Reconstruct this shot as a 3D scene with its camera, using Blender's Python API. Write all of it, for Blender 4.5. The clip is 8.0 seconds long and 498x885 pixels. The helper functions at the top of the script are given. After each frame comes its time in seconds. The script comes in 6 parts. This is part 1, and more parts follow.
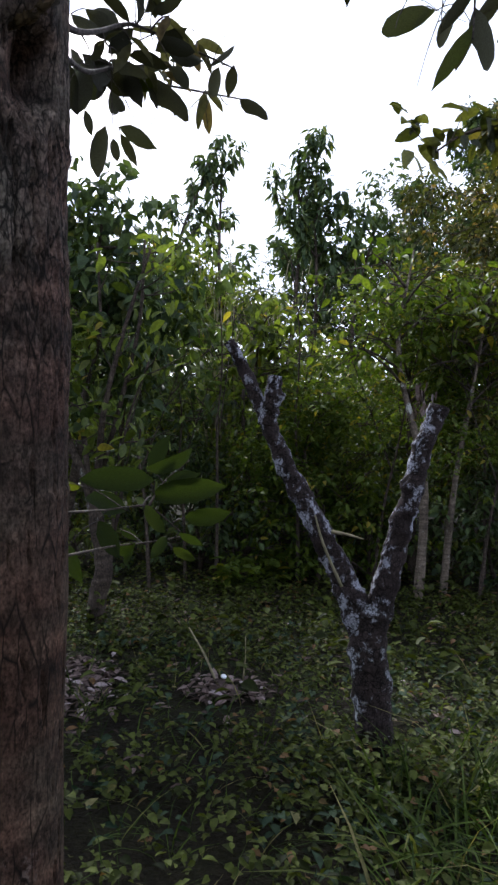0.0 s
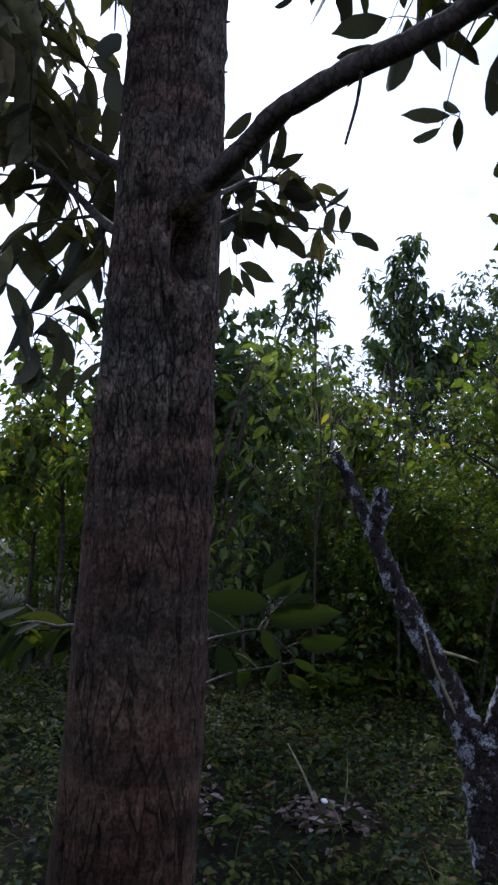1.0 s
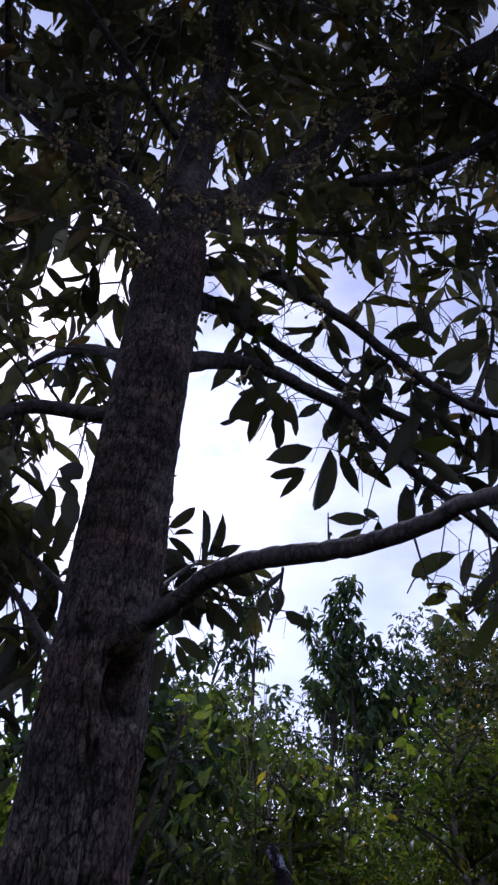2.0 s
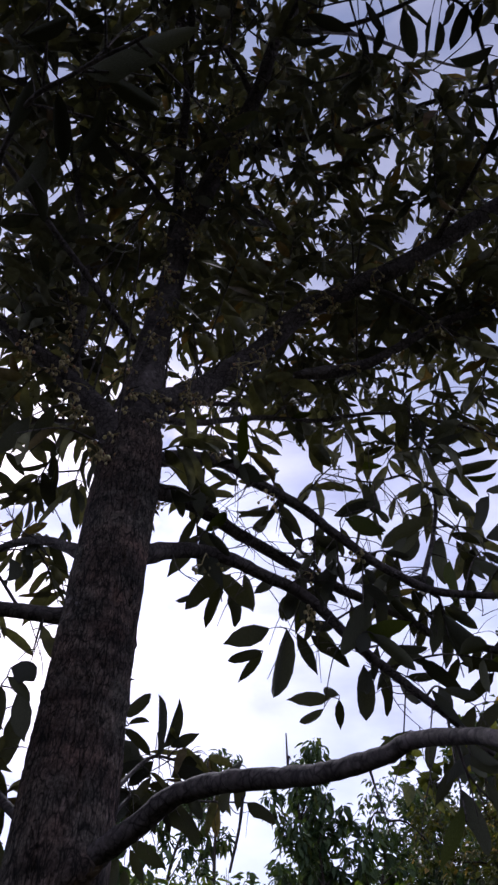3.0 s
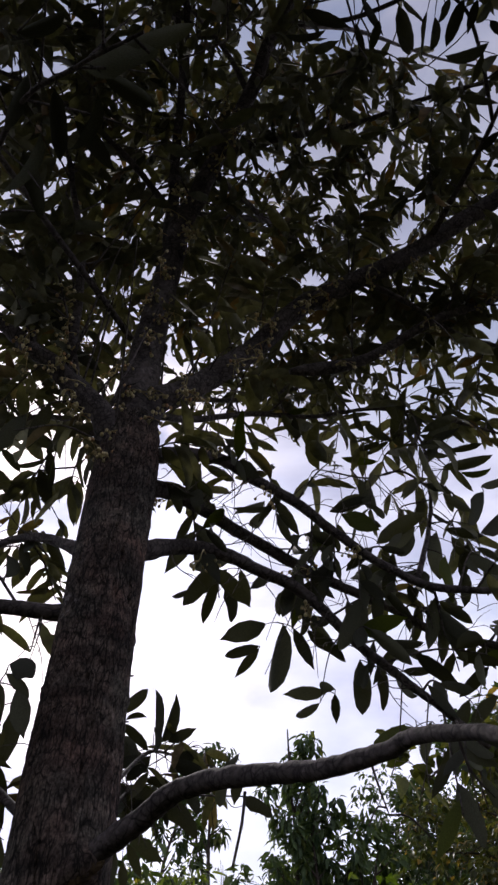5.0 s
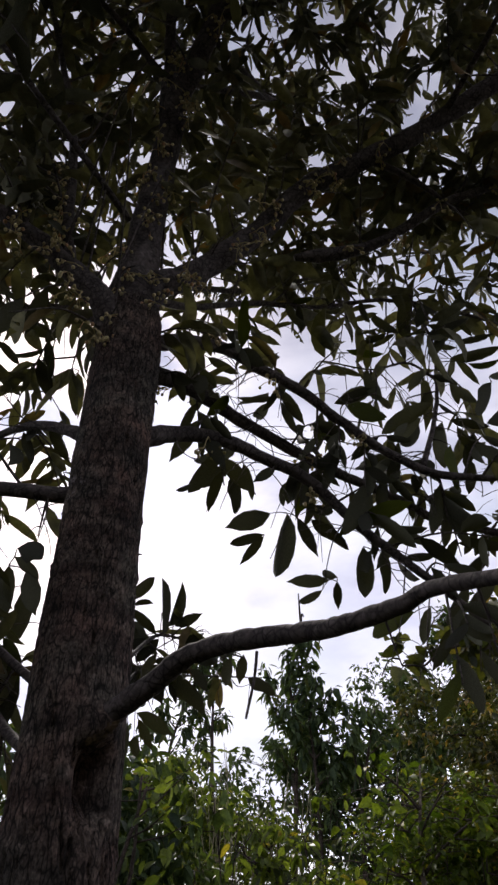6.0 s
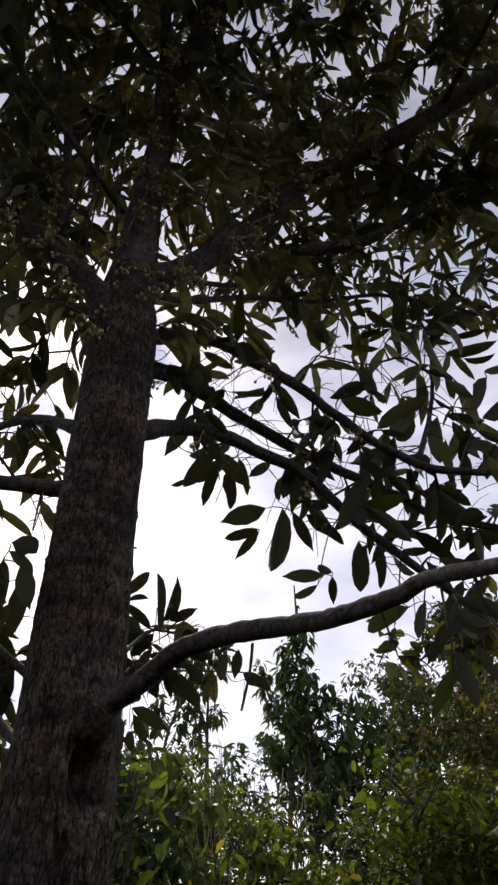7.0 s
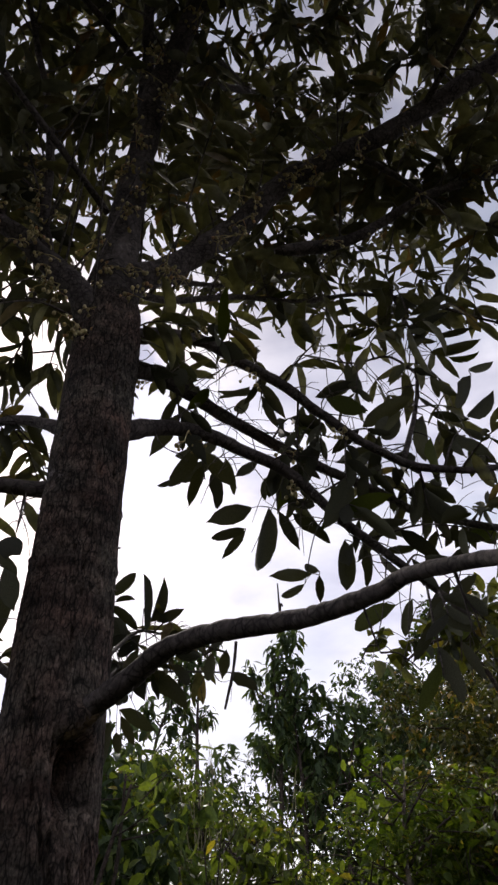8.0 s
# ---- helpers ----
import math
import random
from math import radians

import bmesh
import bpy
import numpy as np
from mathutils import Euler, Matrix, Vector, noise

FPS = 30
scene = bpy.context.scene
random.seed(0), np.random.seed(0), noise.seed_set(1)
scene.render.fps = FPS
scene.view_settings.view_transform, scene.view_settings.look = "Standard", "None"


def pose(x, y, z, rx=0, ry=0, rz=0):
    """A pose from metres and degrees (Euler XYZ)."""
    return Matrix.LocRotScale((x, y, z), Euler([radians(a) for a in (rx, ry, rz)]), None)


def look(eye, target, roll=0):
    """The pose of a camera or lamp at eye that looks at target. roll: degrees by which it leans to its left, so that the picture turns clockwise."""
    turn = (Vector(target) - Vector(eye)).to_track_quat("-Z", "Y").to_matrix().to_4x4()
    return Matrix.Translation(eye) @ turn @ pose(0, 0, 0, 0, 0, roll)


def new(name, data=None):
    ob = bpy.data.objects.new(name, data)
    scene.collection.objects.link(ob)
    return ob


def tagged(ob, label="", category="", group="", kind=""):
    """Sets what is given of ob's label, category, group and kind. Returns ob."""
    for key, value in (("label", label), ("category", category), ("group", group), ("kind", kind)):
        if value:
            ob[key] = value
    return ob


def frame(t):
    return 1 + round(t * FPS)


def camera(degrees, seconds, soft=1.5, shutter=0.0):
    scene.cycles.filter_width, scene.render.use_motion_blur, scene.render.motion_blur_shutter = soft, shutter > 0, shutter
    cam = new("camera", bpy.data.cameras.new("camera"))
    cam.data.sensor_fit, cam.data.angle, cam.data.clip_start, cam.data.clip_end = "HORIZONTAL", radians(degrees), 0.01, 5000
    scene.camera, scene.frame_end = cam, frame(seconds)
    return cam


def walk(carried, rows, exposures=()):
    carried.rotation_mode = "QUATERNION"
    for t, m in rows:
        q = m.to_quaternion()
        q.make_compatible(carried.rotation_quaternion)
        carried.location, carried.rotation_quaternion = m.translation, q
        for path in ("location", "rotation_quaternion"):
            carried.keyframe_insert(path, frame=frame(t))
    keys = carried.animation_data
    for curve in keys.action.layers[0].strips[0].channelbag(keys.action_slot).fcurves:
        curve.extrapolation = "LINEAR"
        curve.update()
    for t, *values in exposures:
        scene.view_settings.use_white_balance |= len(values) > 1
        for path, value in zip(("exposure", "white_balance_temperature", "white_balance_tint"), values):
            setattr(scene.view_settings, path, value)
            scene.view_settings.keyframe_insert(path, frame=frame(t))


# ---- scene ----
cam = camera(40.3, 8.0, soft=2.6)
PATH = [
    (0, (0.053, 0.449, 1.657), (-0.03, 2.447, 1.651), 2.2),
    (0.5, (0.027, 0.444, 1.688), (-0.198, 2.431, 1.717), 2.3),
    (1, (-0.02, 0.399, 1.742), (-0.381, 2.35, 1.996), 3.5),
    (1.1, (-0.028, 0.389, 1.756), (-0.374, 2.333, 2.073), 3.5),
    (1.5, (-0.01, 0.337, 1.833), (-0.298, 2.155, 2.617), 4.5),
    (2, (0.0, 0.276, 1.898), (-0.21, 1.908, 3.034), 4.9),
    (2.2, (0.016, 0.242, 1.913), (-0.147, 1.804, 3.15), 3.7),
    (3.3, (0.004, 0.152, 1.941), (-0.054, 1.461, 3.452), 0.2),
    (3.5, (0.004, 0.156, 1.942), (-0.034, 1.45, 3.466), -0.6),
    (4, (0.006, 0.16, 1.945), (0.045, 1.472, 3.454), -3.1),
    (4.5, (0.005, 0.151, 1.94), (0.037, 1.479, 3.435), -2.1),
    (5, (-0.006, 0.149, 1.939), (-0.060, 1.515, 3.399), 0.1),
    (5.2, (-0.006, 0.156, 1.938), (-0.073, 1.583, 3.337), -0.1),
    (6.3, (-0.03, 0.232, 1.91), (-0.086, 1.791, 3.161), -0.2),
    (6.5, (-0.026, 0.228, 1.908), (-0.09, 1.793, 3.152), 0.0),
    (7, (-0.027, 0.23, 1.914), (-0.071, 1.783, 3.173), -0.5),
    (7.5, (-0.022, 0.227, 1.912), (-0.05, 1.774, 3.178), -1.0),
    (8, (-0.018, 0.235, 1.912), (-0.028, 1.787, 3.172), -1.7),
]
EXPOSURES = [(0.0, 1.22, 5850, 10), (0.6, 0.97, 5750, 10), (1.0, 0.74, 5350, 13), (1.5, 0.26, 4950, 25), (2.0, 0.13, 5150, 27), (3.5, 0.18, 5700, 22), (5.0, 0.18, 6150, 19), (6.5, 0.18, 6550, 15), (8.0, 0.18, 6600, 15)]
CLOUD, SUN_POWER = 10.2, 3.0

walk(cam, [(t, look(eye, target, roll)) for t, eye, target, roll in PATH], EXPOSURES)

# ---- world, sun ----
SUN_AZ, SUN_EL = -22.0, 40.0          # degrees from +y towards +x, and above the horizon
sun_dir = Vector((math.sin(radians(SUN_AZ)) * math.cos(radians(SUN_EL)), math.cos(radians(SUN_AZ)) * math.cos(radians(SUN_EL)), math.sin(radians(SUN_EL))))


def node(tree, kind, values=(), **settings):
    n = tree.nodes.new(kind)
    for key, value in settings.items():
        setattr(n, key, value)
    for key, value in values:
        n.inputs[key].default_value = value
    return n


def ramp(tree, fac, stops):
    n = node(tree, "ShaderNodeValToRGB")
    els = n.color_ramp.elements
    while len(els) < len(stops):
        els.new(0.5)
    for e, (p, c) in zip(els, stops):
        e.position = p
        e.color = (*c, 1) if len(c) == 3 else (c[0], c[0], c[0], 1)
    tree.links.new(fac, n.inputs["Fac"])
    return n.outputs["Color"]


def mixed(tree, fac, a, b, mode="MIX"):
    n = node(tree, "ShaderNodeMix", data_type="RGBA", blend_type=mode)
    for key, v in ((0, fac), (6, a), (7, b)):
        if isinstance(v, (int, float)):
            n.inputs[key].default_value = v
        elif isinstance(v, tuple):
            n.inputs[key].default_value = (*v, 1)
        else:
            tree.links.new(v, n.inputs[key])
    return n.outputs[2]


world = bpy.data.worlds.new("sky")
scene.world = world
world.use_nodes = True
wt = world.node_tree
wt.nodes.clear()
sky = node(wt, "ShaderNodeTexSky", sky_type="NISHITA", sun_disc=False, sun_elevation=radians(SUN_EL), sun_rotation=radians(SUN_AZ), air_density=1.3, dust_density=2.0)
coord = node(wt, "ShaderNodeTexCoord")
# broken cloud: soft puffs, thick and grey overhead, thin and glowing towards the sun
flat = node(wt, "ShaderNodeMapping", (("Scale", (1.0, 1.0, 2.2)), ("Location", (0.9, 0.55, 0.3))))
wt.links.new(coord.outputs["Generated"], flat.inputs["Vector"])
puff = node(wt, "ShaderNodeTexNoise", (("Scale", 3.2), ("Detail", 6.0), ("Roughness", 0.55), ("Distortion", 0.3)))
wt.links.new(flat.outputs[0], puff.inputs["Vector"])
shade = node(wt, "ShaderNodeTexNoise", (("Scale", 5.5), ("Detail", 5.0), ("Roughness", 0.5)))
wt.links.new(flat.outputs[0], shade.inputs["Vector"])
dot = node(wt, "ShaderNodeVectorMath", operation="DOT_PRODUCT")
dot.inputs[1].default_value = sun_dir
wt.links.new(coord.outputs["Generated"], dot.inputs[0])
half = node(wt, "ShaderNodeMath", ((1, 0.5), (2, 0.5)), operation="MULTIPLY_ADD")
wt.links.new(dot.outputs["Value"], half.inputs[0])
halo = ramp(wt, half.outputs[0], [(0.0, (1.3,)), (0.40, (1.2,)), (0.72, (0.92,)), (0.88, (0.86,)), (0.965, (0.92,)), (1.0, (1.15,))])
split = node(wt, "ShaderNodeSeparateXYZ")
wt.links.new(coord.outputs["Generated"], split.inputs[0])
height = ramp(wt, split.outputs["Z"], [(0.0, (1.7,)), (0.4, (1.16,)), (0.58, (1.0,)), (0.74, (0.80,)), (0.9, (0.62,)), (1.0, (0.55,))])
glow = mixed(wt, 1.0, halo, height, "MULTIPLY")
grey = ramp(wt, shade.outputs["Fac"], [(0.36, (0.58, 0.60, 0.75)), (0.68, (1.02, 1.03, 1.15))])
cloud = mixed(wt, 1.0, glow, grey, "MULTIPLY")
cloud_bright = mixed(wt, 1.0, cloud, (CLOUD, CLOUD, CLOUD), "MULTIPLY")
cover = ramp(wt, puff.outputs["Fac"], [(0.42, (0.42,)), (0.57, (1.0,))])
air = mixed(wt, cover, sky.outputs["Color"], cloud_bright)
back = node(wt, "ShaderNodeBackground", (("Strength", 0.1),))
wt.links.new(air, back.inputs["Color"])
wt.links.new(back.outputs[0], node(wt, "ShaderNodeOutputWorld").inputs[0])

sun_data = bpy.data.lights.new("sun", "SUN")
sun_data.energy, sun_data.angle, sun_data.color = SUN_POWER, radians(8), (1.0, 0.95, 0.86)
sun = new("sun", sun_data)
sun.matrix_world = look((0, 0, 30), Vector((0, 0, 30)) - sun_dir)

# ---- materials ----


def material(name, rough=0.8, spec=0.3):
    m = bpy.data.materials.new(name)
    m.use_nodes = True
    t = m.node_tree
    b = t.nodes["Principled BSDF"]
    b.inputs["Roughness"].default_value = rough
    b.inputs["Specular IOR Level"].default_value = spec
    return m, t, b


def noise_tex(t, scale, detail=4.0, stretch=(1, 1, 1), rough=0.55):
    c = node(t, "ShaderNodeTexCoord")
    mp = node(t, "ShaderNodeMapping", (("Scale", stretch),))
    t.links.new(c.outputs["Object"], mp.inputs["Vector"])
    n = node(t, "ShaderNodeTexNoise", (("Scale", scale), ("Detail", detail), ("Roughness", rough)))
    t.links.new(mp.outputs[0], n.inputs["Vector"])
    return n.outputs["Fac"]


def relief(t, b, heights, strength=0.6, distance=0.01):
    n = node(t, "ShaderNodeBump", (("Strength", strength), ("Distance", distance)))
    t.links.new(heights, n.inputs["Height"])
    t.links.new(n.outputs[0], b.inputs["Normal"])


def leaf_material(name, dark, light, yellow, share=0.08, single=False, rough=0.5, through_light=0.3, gloss=0.12):
    """Leaf blade: hue varies leaf by leaf, with blotches; part of the light passes through."""
    m, t, b = material(name, rough, gloss)
    if single:
        rnd = node(t, "ShaderNodeObjectInfo").outputs["Random"]
    else:
        rnd = node(t, "ShaderNodeNewGeometry").outputs["Random Per Island"]
    tone = ramp(t, rnd, [(0.0, dark), (0.75, light), (1.0 - share, light), (1.0 - share * 0.5, yellow)])
    blot = ramp(t, noise_tex(t, 38, 3), [(0.35, (0.65,)), (0.7, (1.15,))])
    col = mixed(t, 1.0, tone, blot, "MULTIPLY")
    t.links.new(col, b.inputs["Base Color"])
    tr = node(t, "ShaderNodeBsdfTranslucent")
    warm = mixed(t, 1.0, col, (1.5, 1.55, 0.55), "MULTIPLY")
    t.links.new(warm, tr.inputs["Color"])
    mix = node(t, "ShaderNodeMixShader", ((0, through_light),))
    t.links.new(b.outputs[0], mix.inputs[1])
    t.links.new(tr.outputs[0], mix.inputs[2])
    t.links.new(mix.outputs[0], t.nodes["Material Output"].inputs["Surface"])
    return m


def bark_material(name, brown, pale, patch, cover_at=0.58, stretch=0.35, crack=0.5, patch_scale=7.0, flake=110.0, bands=1.0, smooth_below=0.0, upright=True, fissures=((24.0, 0.06, 1.0, 0.16), (64.0, 0.15, 0.95, 0.36)), sway=0.03, speckle=0.0):
    """Bark: small flakes of differing tone, broad stains, bands, lichen patches."""
    m, t, b = material(name, 0.9, 0.12)
    grain = noise_tex(t, 75, 6, (1, 1, stretch * 2 if upright else 1.0), 0.7)
    broad = noise_tex(t, 5, 5, (1, 1, 1.6))
    base = mixed(t, ramp(t, grain, [(0.22, (0.0,)), (0.80, (1.0,))]), brown, pale)
    c = node(t, "ShaderNodeTexCoord")
    warp = node(t, "ShaderNodeTexNoise", (("Scale", 14.0), ("Detail", 3.0)))
    t.links.new(c.outputs["Object"], warp.inputs["Vector"])
    mp = node(t, "ShaderNodeMapping", (("Scale", (1, 1, 0.38 if upright else 1.0)),))
    t.links.new(c.outputs["Object"], mp.inputs["Vector"])
    moved = node(t, "ShaderNodeVectorMath", operation="MULTIPLY_ADD")
    t.links.new(warp.outputs["Color"], moved.inputs[0])
    moved.inputs[1].default_value = (0.035, 0.035, 0.035)
    t.links.new(mp.outputs[0], moved.inputs[2])
    vor = node(t, "ShaderNodeTexVoronoi", (("Scale", flake),))
    t.links.new(moved.outputs[0], vor.inputs["Vector"])
    tone = node(t, "ShaderNodeSeparateColor")
    t.links.new(vor.outputs["Color"], tone.inputs[0])
    flakes = ramp(t, tone.outputs[0], [(0.0, (1.0 - crack * 0.45,) * 3), (0.35, (0.9, 0.88, 0.87)), (0.85, (1.1, 1.08, 1.07)), (1.0, (1.4, 1.38, 1.4))])
    base = mixed(t, 1.0, base, flakes, "MULTIPLY")
    base = mixed(t, 1.0, base, ramp(t, broad, [(0.28, (0.55, 0.52, 0.52)), (0.7, (1.2, 1.16, 1.15))]), "MULTIPLY")
    rings = ramp(t, noise_tex(t, 9, 5, (0.35, 0.35, 3.0)), [(0.36, (0.60, 0.58, 0.60)), (0.60, (1.16, 1.14, 1.16))])
    base = mixed(t, bands, base, rings, "MULTIPLY")
    if speckle:                                 # fine crumbs of bark, and broad red and grey-green tints
        base = mixed(t, speckle, base, ramp(t, noise_tex(t, 230, 3, (1, 1, 0.6), 0.6), [(0.34, (0.45, 0.43, 0.42)), (0.66, (1.5, 1.47, 1.45))]), "MULTIPLY")
        base = mixed(t, 1.0, base, ramp(t, noise_tex(t, 6, 5, (1, 1, 1.3), 0.6), [(0.36, (1.18, 0.95, 0.86)), (0.62, (0.93, 1.03, 0.96))]), "MULTIPLY")
    spots = noise_tex(t, patch_scale, 9, (1, 1, 0.8), 0.74)
    lichen = ramp(t, spots, [(cover_at, (0.0,)), (cover_at + 0.05, (1.0,))])
    col = mixed(t, lichen, base, patch)
    # narrow dark fissures that break off and start again
    for size, width, strong, tall in fissures:
        mp2 = node(t, "ShaderNodeMapping", (("Scale", (1, 1, tall if upright else 1.0)),))
        t.links.new(c.outputs["Object"], mp2.inputs["Vector"])
        mv = node(t, "ShaderNodeVectorMath", operation="MULTIPLY_ADD")
        t.links.new(warp.outputs["Color"], mv.inputs[0])
        mv.inputs[1].default_value = (sway, sway, sway)
        t.links.new(mp2.outputs[0], mv.inputs[2])
        edge = node(t, "ShaderNodeTexVoronoi", (("Scale", size),), feature="DISTANCE_TO_EDGE")
        t.links.new(mv.outputs[0], edge.inputs["Vector"])
        line = ramp(t, edge.outputs["Distance"], [(0.0, (1.0,)), (width, (0.0,))])
        breaks = ramp(t, noise_tex(t, size * 0.5, 3, (1, 1, 0.6)), [(0.43, (0.0,)), (0.52, (strong * min(1.0, crack * 1.5),))])
        mask = mixed(t, 1.0, line, breaks, "MULTIPLY")
        if smooth_below and tall > 0.2:         # young scaly bark above, older smooth bark below
            z = node(t, "ShaderNodeSeparateXYZ")
            t.links.new(c.outputs["Object"], z.inputs[0])
            grown = node(t, "ShaderNodeMapRange", ((1, smooth_below - 0.25), (2, smooth_below + 0.15), (3, 0.15), (4, 1.0)))
            t.links.new(z.outputs["Z"], grown.inputs[0])
            mask = mixed(t, 1.0, mask, grown.outputs[0], "MULTIPLY")
        col = mixed(t, mask, col, tuple(v * 0.18 for v in brown))
    if smooth_below:                            # redder brown and darker towards the foot
        zz = node(t, "ShaderNodeSeparateXYZ")
        t.links.new(c.outputs["Object"], zz.inputs[0])
        foot_mix = node(t, "ShaderNodeMapRange", ((1, smooth_below - 0.4), (2, smooth_below + 0.25), (3, 1.0), (4, 0.0)))
        t.links.new(zz.outputs["Z"], foot_mix.inputs[0])
        col = mixed(t, foot_mix.outputs[0], col, mixed(t, 1.0, col, (0.66, 0.57, 0.48), "MULTIPLY"))
    t.links.new(col, b.inputs["Base Color"])
    h = mixed(t, 0.5, grain, tone.outputs[1])
    relief(t, b, h, 0.9, 0.004)
    return m


BARK = bark_material("bark_grey_brown", (0.047, 0.040, 0.034), (0.140, 0.119, 0.101), (0.235, 0.205, 0.20), 0.65, stretch=0.55, crack=0.95, flake=90.0, smooth_below=1.75, fissures=((40.0, 0.06, 1.0, 0.20), (92.0, 0.14, 0.95, 0.36)), sway=0.010, speckle=1.0)
LIMB_BARK = bark_material("bark_limb", (0.042, 0.037, 0.033), (0.165, 0.145, 0.132), (0.27, 0.26, 0.25), 0.64, crack=0.45, flake=120.0, bands=0.0, upright=False)
LICHEN_BARK = bark_material("bark_lichen", (0.014, 0.011, 0.010), (0.060, 0.046, 0.043), (0.32, 0.32, 0.36), 0.515, 0.6, crack=0.6, patch_scale=10.0, flake=70.0, bands=0.3, upright=False)
LICHEN_FOOT = bark_material("bark_lichen_foot", (0.014, 0.011, 0.010), (0.055, 0.043, 0.038), (0.32, 0.33, 0.35), 0.545, 0.6, crack=0.7, patch_scale=7.0, flake=60.0, bands=0.5, upright=False)
FAR_BARK = bark_material("bark_far", (0.035, 0.030, 0.022), (0.11, 0.09, 0.07), (0.26, 0.26, 0.24), 0.62, crack=0.4)
PALE_BARK = bark_material("bark_pale", (0.09, 0.075, 0.055), (0.24, 0.21, 0.16), (0.40, 0.40, 0.36), 0.58, crack=0.3)
SCAR = bark_material("bark_callus", (0.045, 0.032, 0.016), (0.12, 0.088, 0.042), (0.16, 0.13, 0.07), 0.62, 1.0, crack=0.5)
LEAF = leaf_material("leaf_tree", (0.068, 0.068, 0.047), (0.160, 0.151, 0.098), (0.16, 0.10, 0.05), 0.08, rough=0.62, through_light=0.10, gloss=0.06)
# same leaf, darker: the shade of near backlit leaves is in its colour
LEAF_SHADED = leaf_material("leaf_tree_shaded", (0.040, 0.040, 0.030), (0.084, 0.084, 0.056), (0.07, 0.085, 0.015), 0.08, single=True, rough=0.72, through_light=0.05, gloss=0.03)
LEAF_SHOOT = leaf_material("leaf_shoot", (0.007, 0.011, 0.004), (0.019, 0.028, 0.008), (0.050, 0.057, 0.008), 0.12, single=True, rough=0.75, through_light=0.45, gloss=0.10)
LEAF_FAR = leaf_material("leaf_far", (0.024, 0.038, 0.009), (0.128, 0.162, 0.036), (0.22, 0.18, 0.03), 0.05, rough=0.40, through_light=0.54, gloss=0.25)
LEAF_OLIVE = leaf_material("leaf_olive", (0.018, 0.022, 0.008), (0.084, 0.086, 0.024), (0.22, 0.145, 0.045), 0.12, rough=0.45, through_light=0.35, gloss=0.2)
LEAF_BRIGHT = leaf_material("leaf_bright", (0.036, 0.064, 0.009), (0.094, 0.126, 0.019), (0.24, 0.20, 0.03), 0.06, through_light=0.45)
LEAF_DEEP = leaf_material("leaf_deep", (0.022, 0.038, 0.018), (0.072, 0.102, 0.040), (0.10, 0.11, 0.03), 0.04, through_light=0.28)
HERB = leaf_material("leaf_herb", (0.007, 0.010, 0.003), (0.074, 0.090, 0.018), (0.13, 0.075, 0.035), 0.06, rough=0.6, through_light=0.25, gloss=0.08)
HERB_BLUE = leaf_material("leaf_herb_bluish", (0.014, 0.026, 0.014), (0.042, 0.062, 0.034), (0.13, 0.12, 0.05), 0.06, rough=0.7, through_light=0.15, gloss=0.06)
GRASS = leaf_material("grass_blade", (0.016, 0.028, 0.006), (0.056, 0.084, 0.014), (0.16, 0.14, 0.06), 0.12, rough=0.6, gloss=0.08)
LITTER = leaf_material("leaf_litter", (0.035, 0.023, 0.018), (0.17, 0.122, 0.108), (0.30, 0.245, 0.235), 0.15, rough=0.8, through_light=0.05)
DRY = leaf_material("dry_stems", (0.14, 0.12, 0.07), (0.26, 0.23, 0.14), (0.32, 0.26, 0.16), 0.2, rough=0.8, through_light=0.05)
BUD = leaf_material("flower_bud", (0.36, 0.29, 0.15), (0.60, 0.50, 0.27), (0.48, 0.28, 0.15), 0.2, rough=0.6, through_light=0.2)

SOIL, st, sb = material("forest_soil", 0.95, 0.1)
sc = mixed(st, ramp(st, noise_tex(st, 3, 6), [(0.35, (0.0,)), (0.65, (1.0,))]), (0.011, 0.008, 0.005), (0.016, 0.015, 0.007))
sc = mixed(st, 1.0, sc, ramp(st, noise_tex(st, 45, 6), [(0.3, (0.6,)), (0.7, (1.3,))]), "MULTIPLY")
st.links.new(sc, sb.inputs["Base Color"])
relief(st, sb, noise_tex(st, 30, 6), 1.0, 0.04)
WHITE_SCRAP, _, wb = material("white_scrap", 0.6, 0.3)
wb.inputs["Base Color"].default_value = (0.75, 0.76, 0.78, 1)

# ---- mesh helpers ----
rng = np.random.default_rng(7)


def mesh_of(name, verts, faces, mat, smooth=True):
    me = bpy.data.meshes.new(name)
    me.from_pydata([tuple(v) for v in np.asarray(verts).tolist()], [], [tuple(f) for f in faces])
    me.materials.append(mat)
    if smooth:
        me.shade_smooth()
    return me


def mesh_fast(name, verts, tris, mat):
    """A mesh of triangles from arrays."""
    me = bpy.data.meshes.new(name)
    n, k = len(verts), len(tris)
    me.vertices.add(n)
    me.vertices.foreach_set("co", np.asarray(verts, dtype=np.float32).ravel())
    me.loops.add(k * 3)
    me.loops.foreach_set("vertex_index", np.asarray(tris, dtype=np.int32).ravel())
    me.polygons.add(k)
    me.polygons.foreach_set("loop_start", np.arange(0, k * 3, 3, dtype=np.int32))
    me.update(calc_edges=True)
    me.validate()
    me.materials.append(mat)
    return me


def part(name, mesh, parent, label="", kind=""):
    ob = new(name, mesh)
    ob.parent = parent
    if label or kind:
        tagged(ob, label, kind=kind)
    return ob


def thing(name, place, label, category, group="", kind=""):
    ob = new(name)
    ob.location = place
    ob.empty_display_size = 0.2
    return tagged(ob, label, category, group, kind)


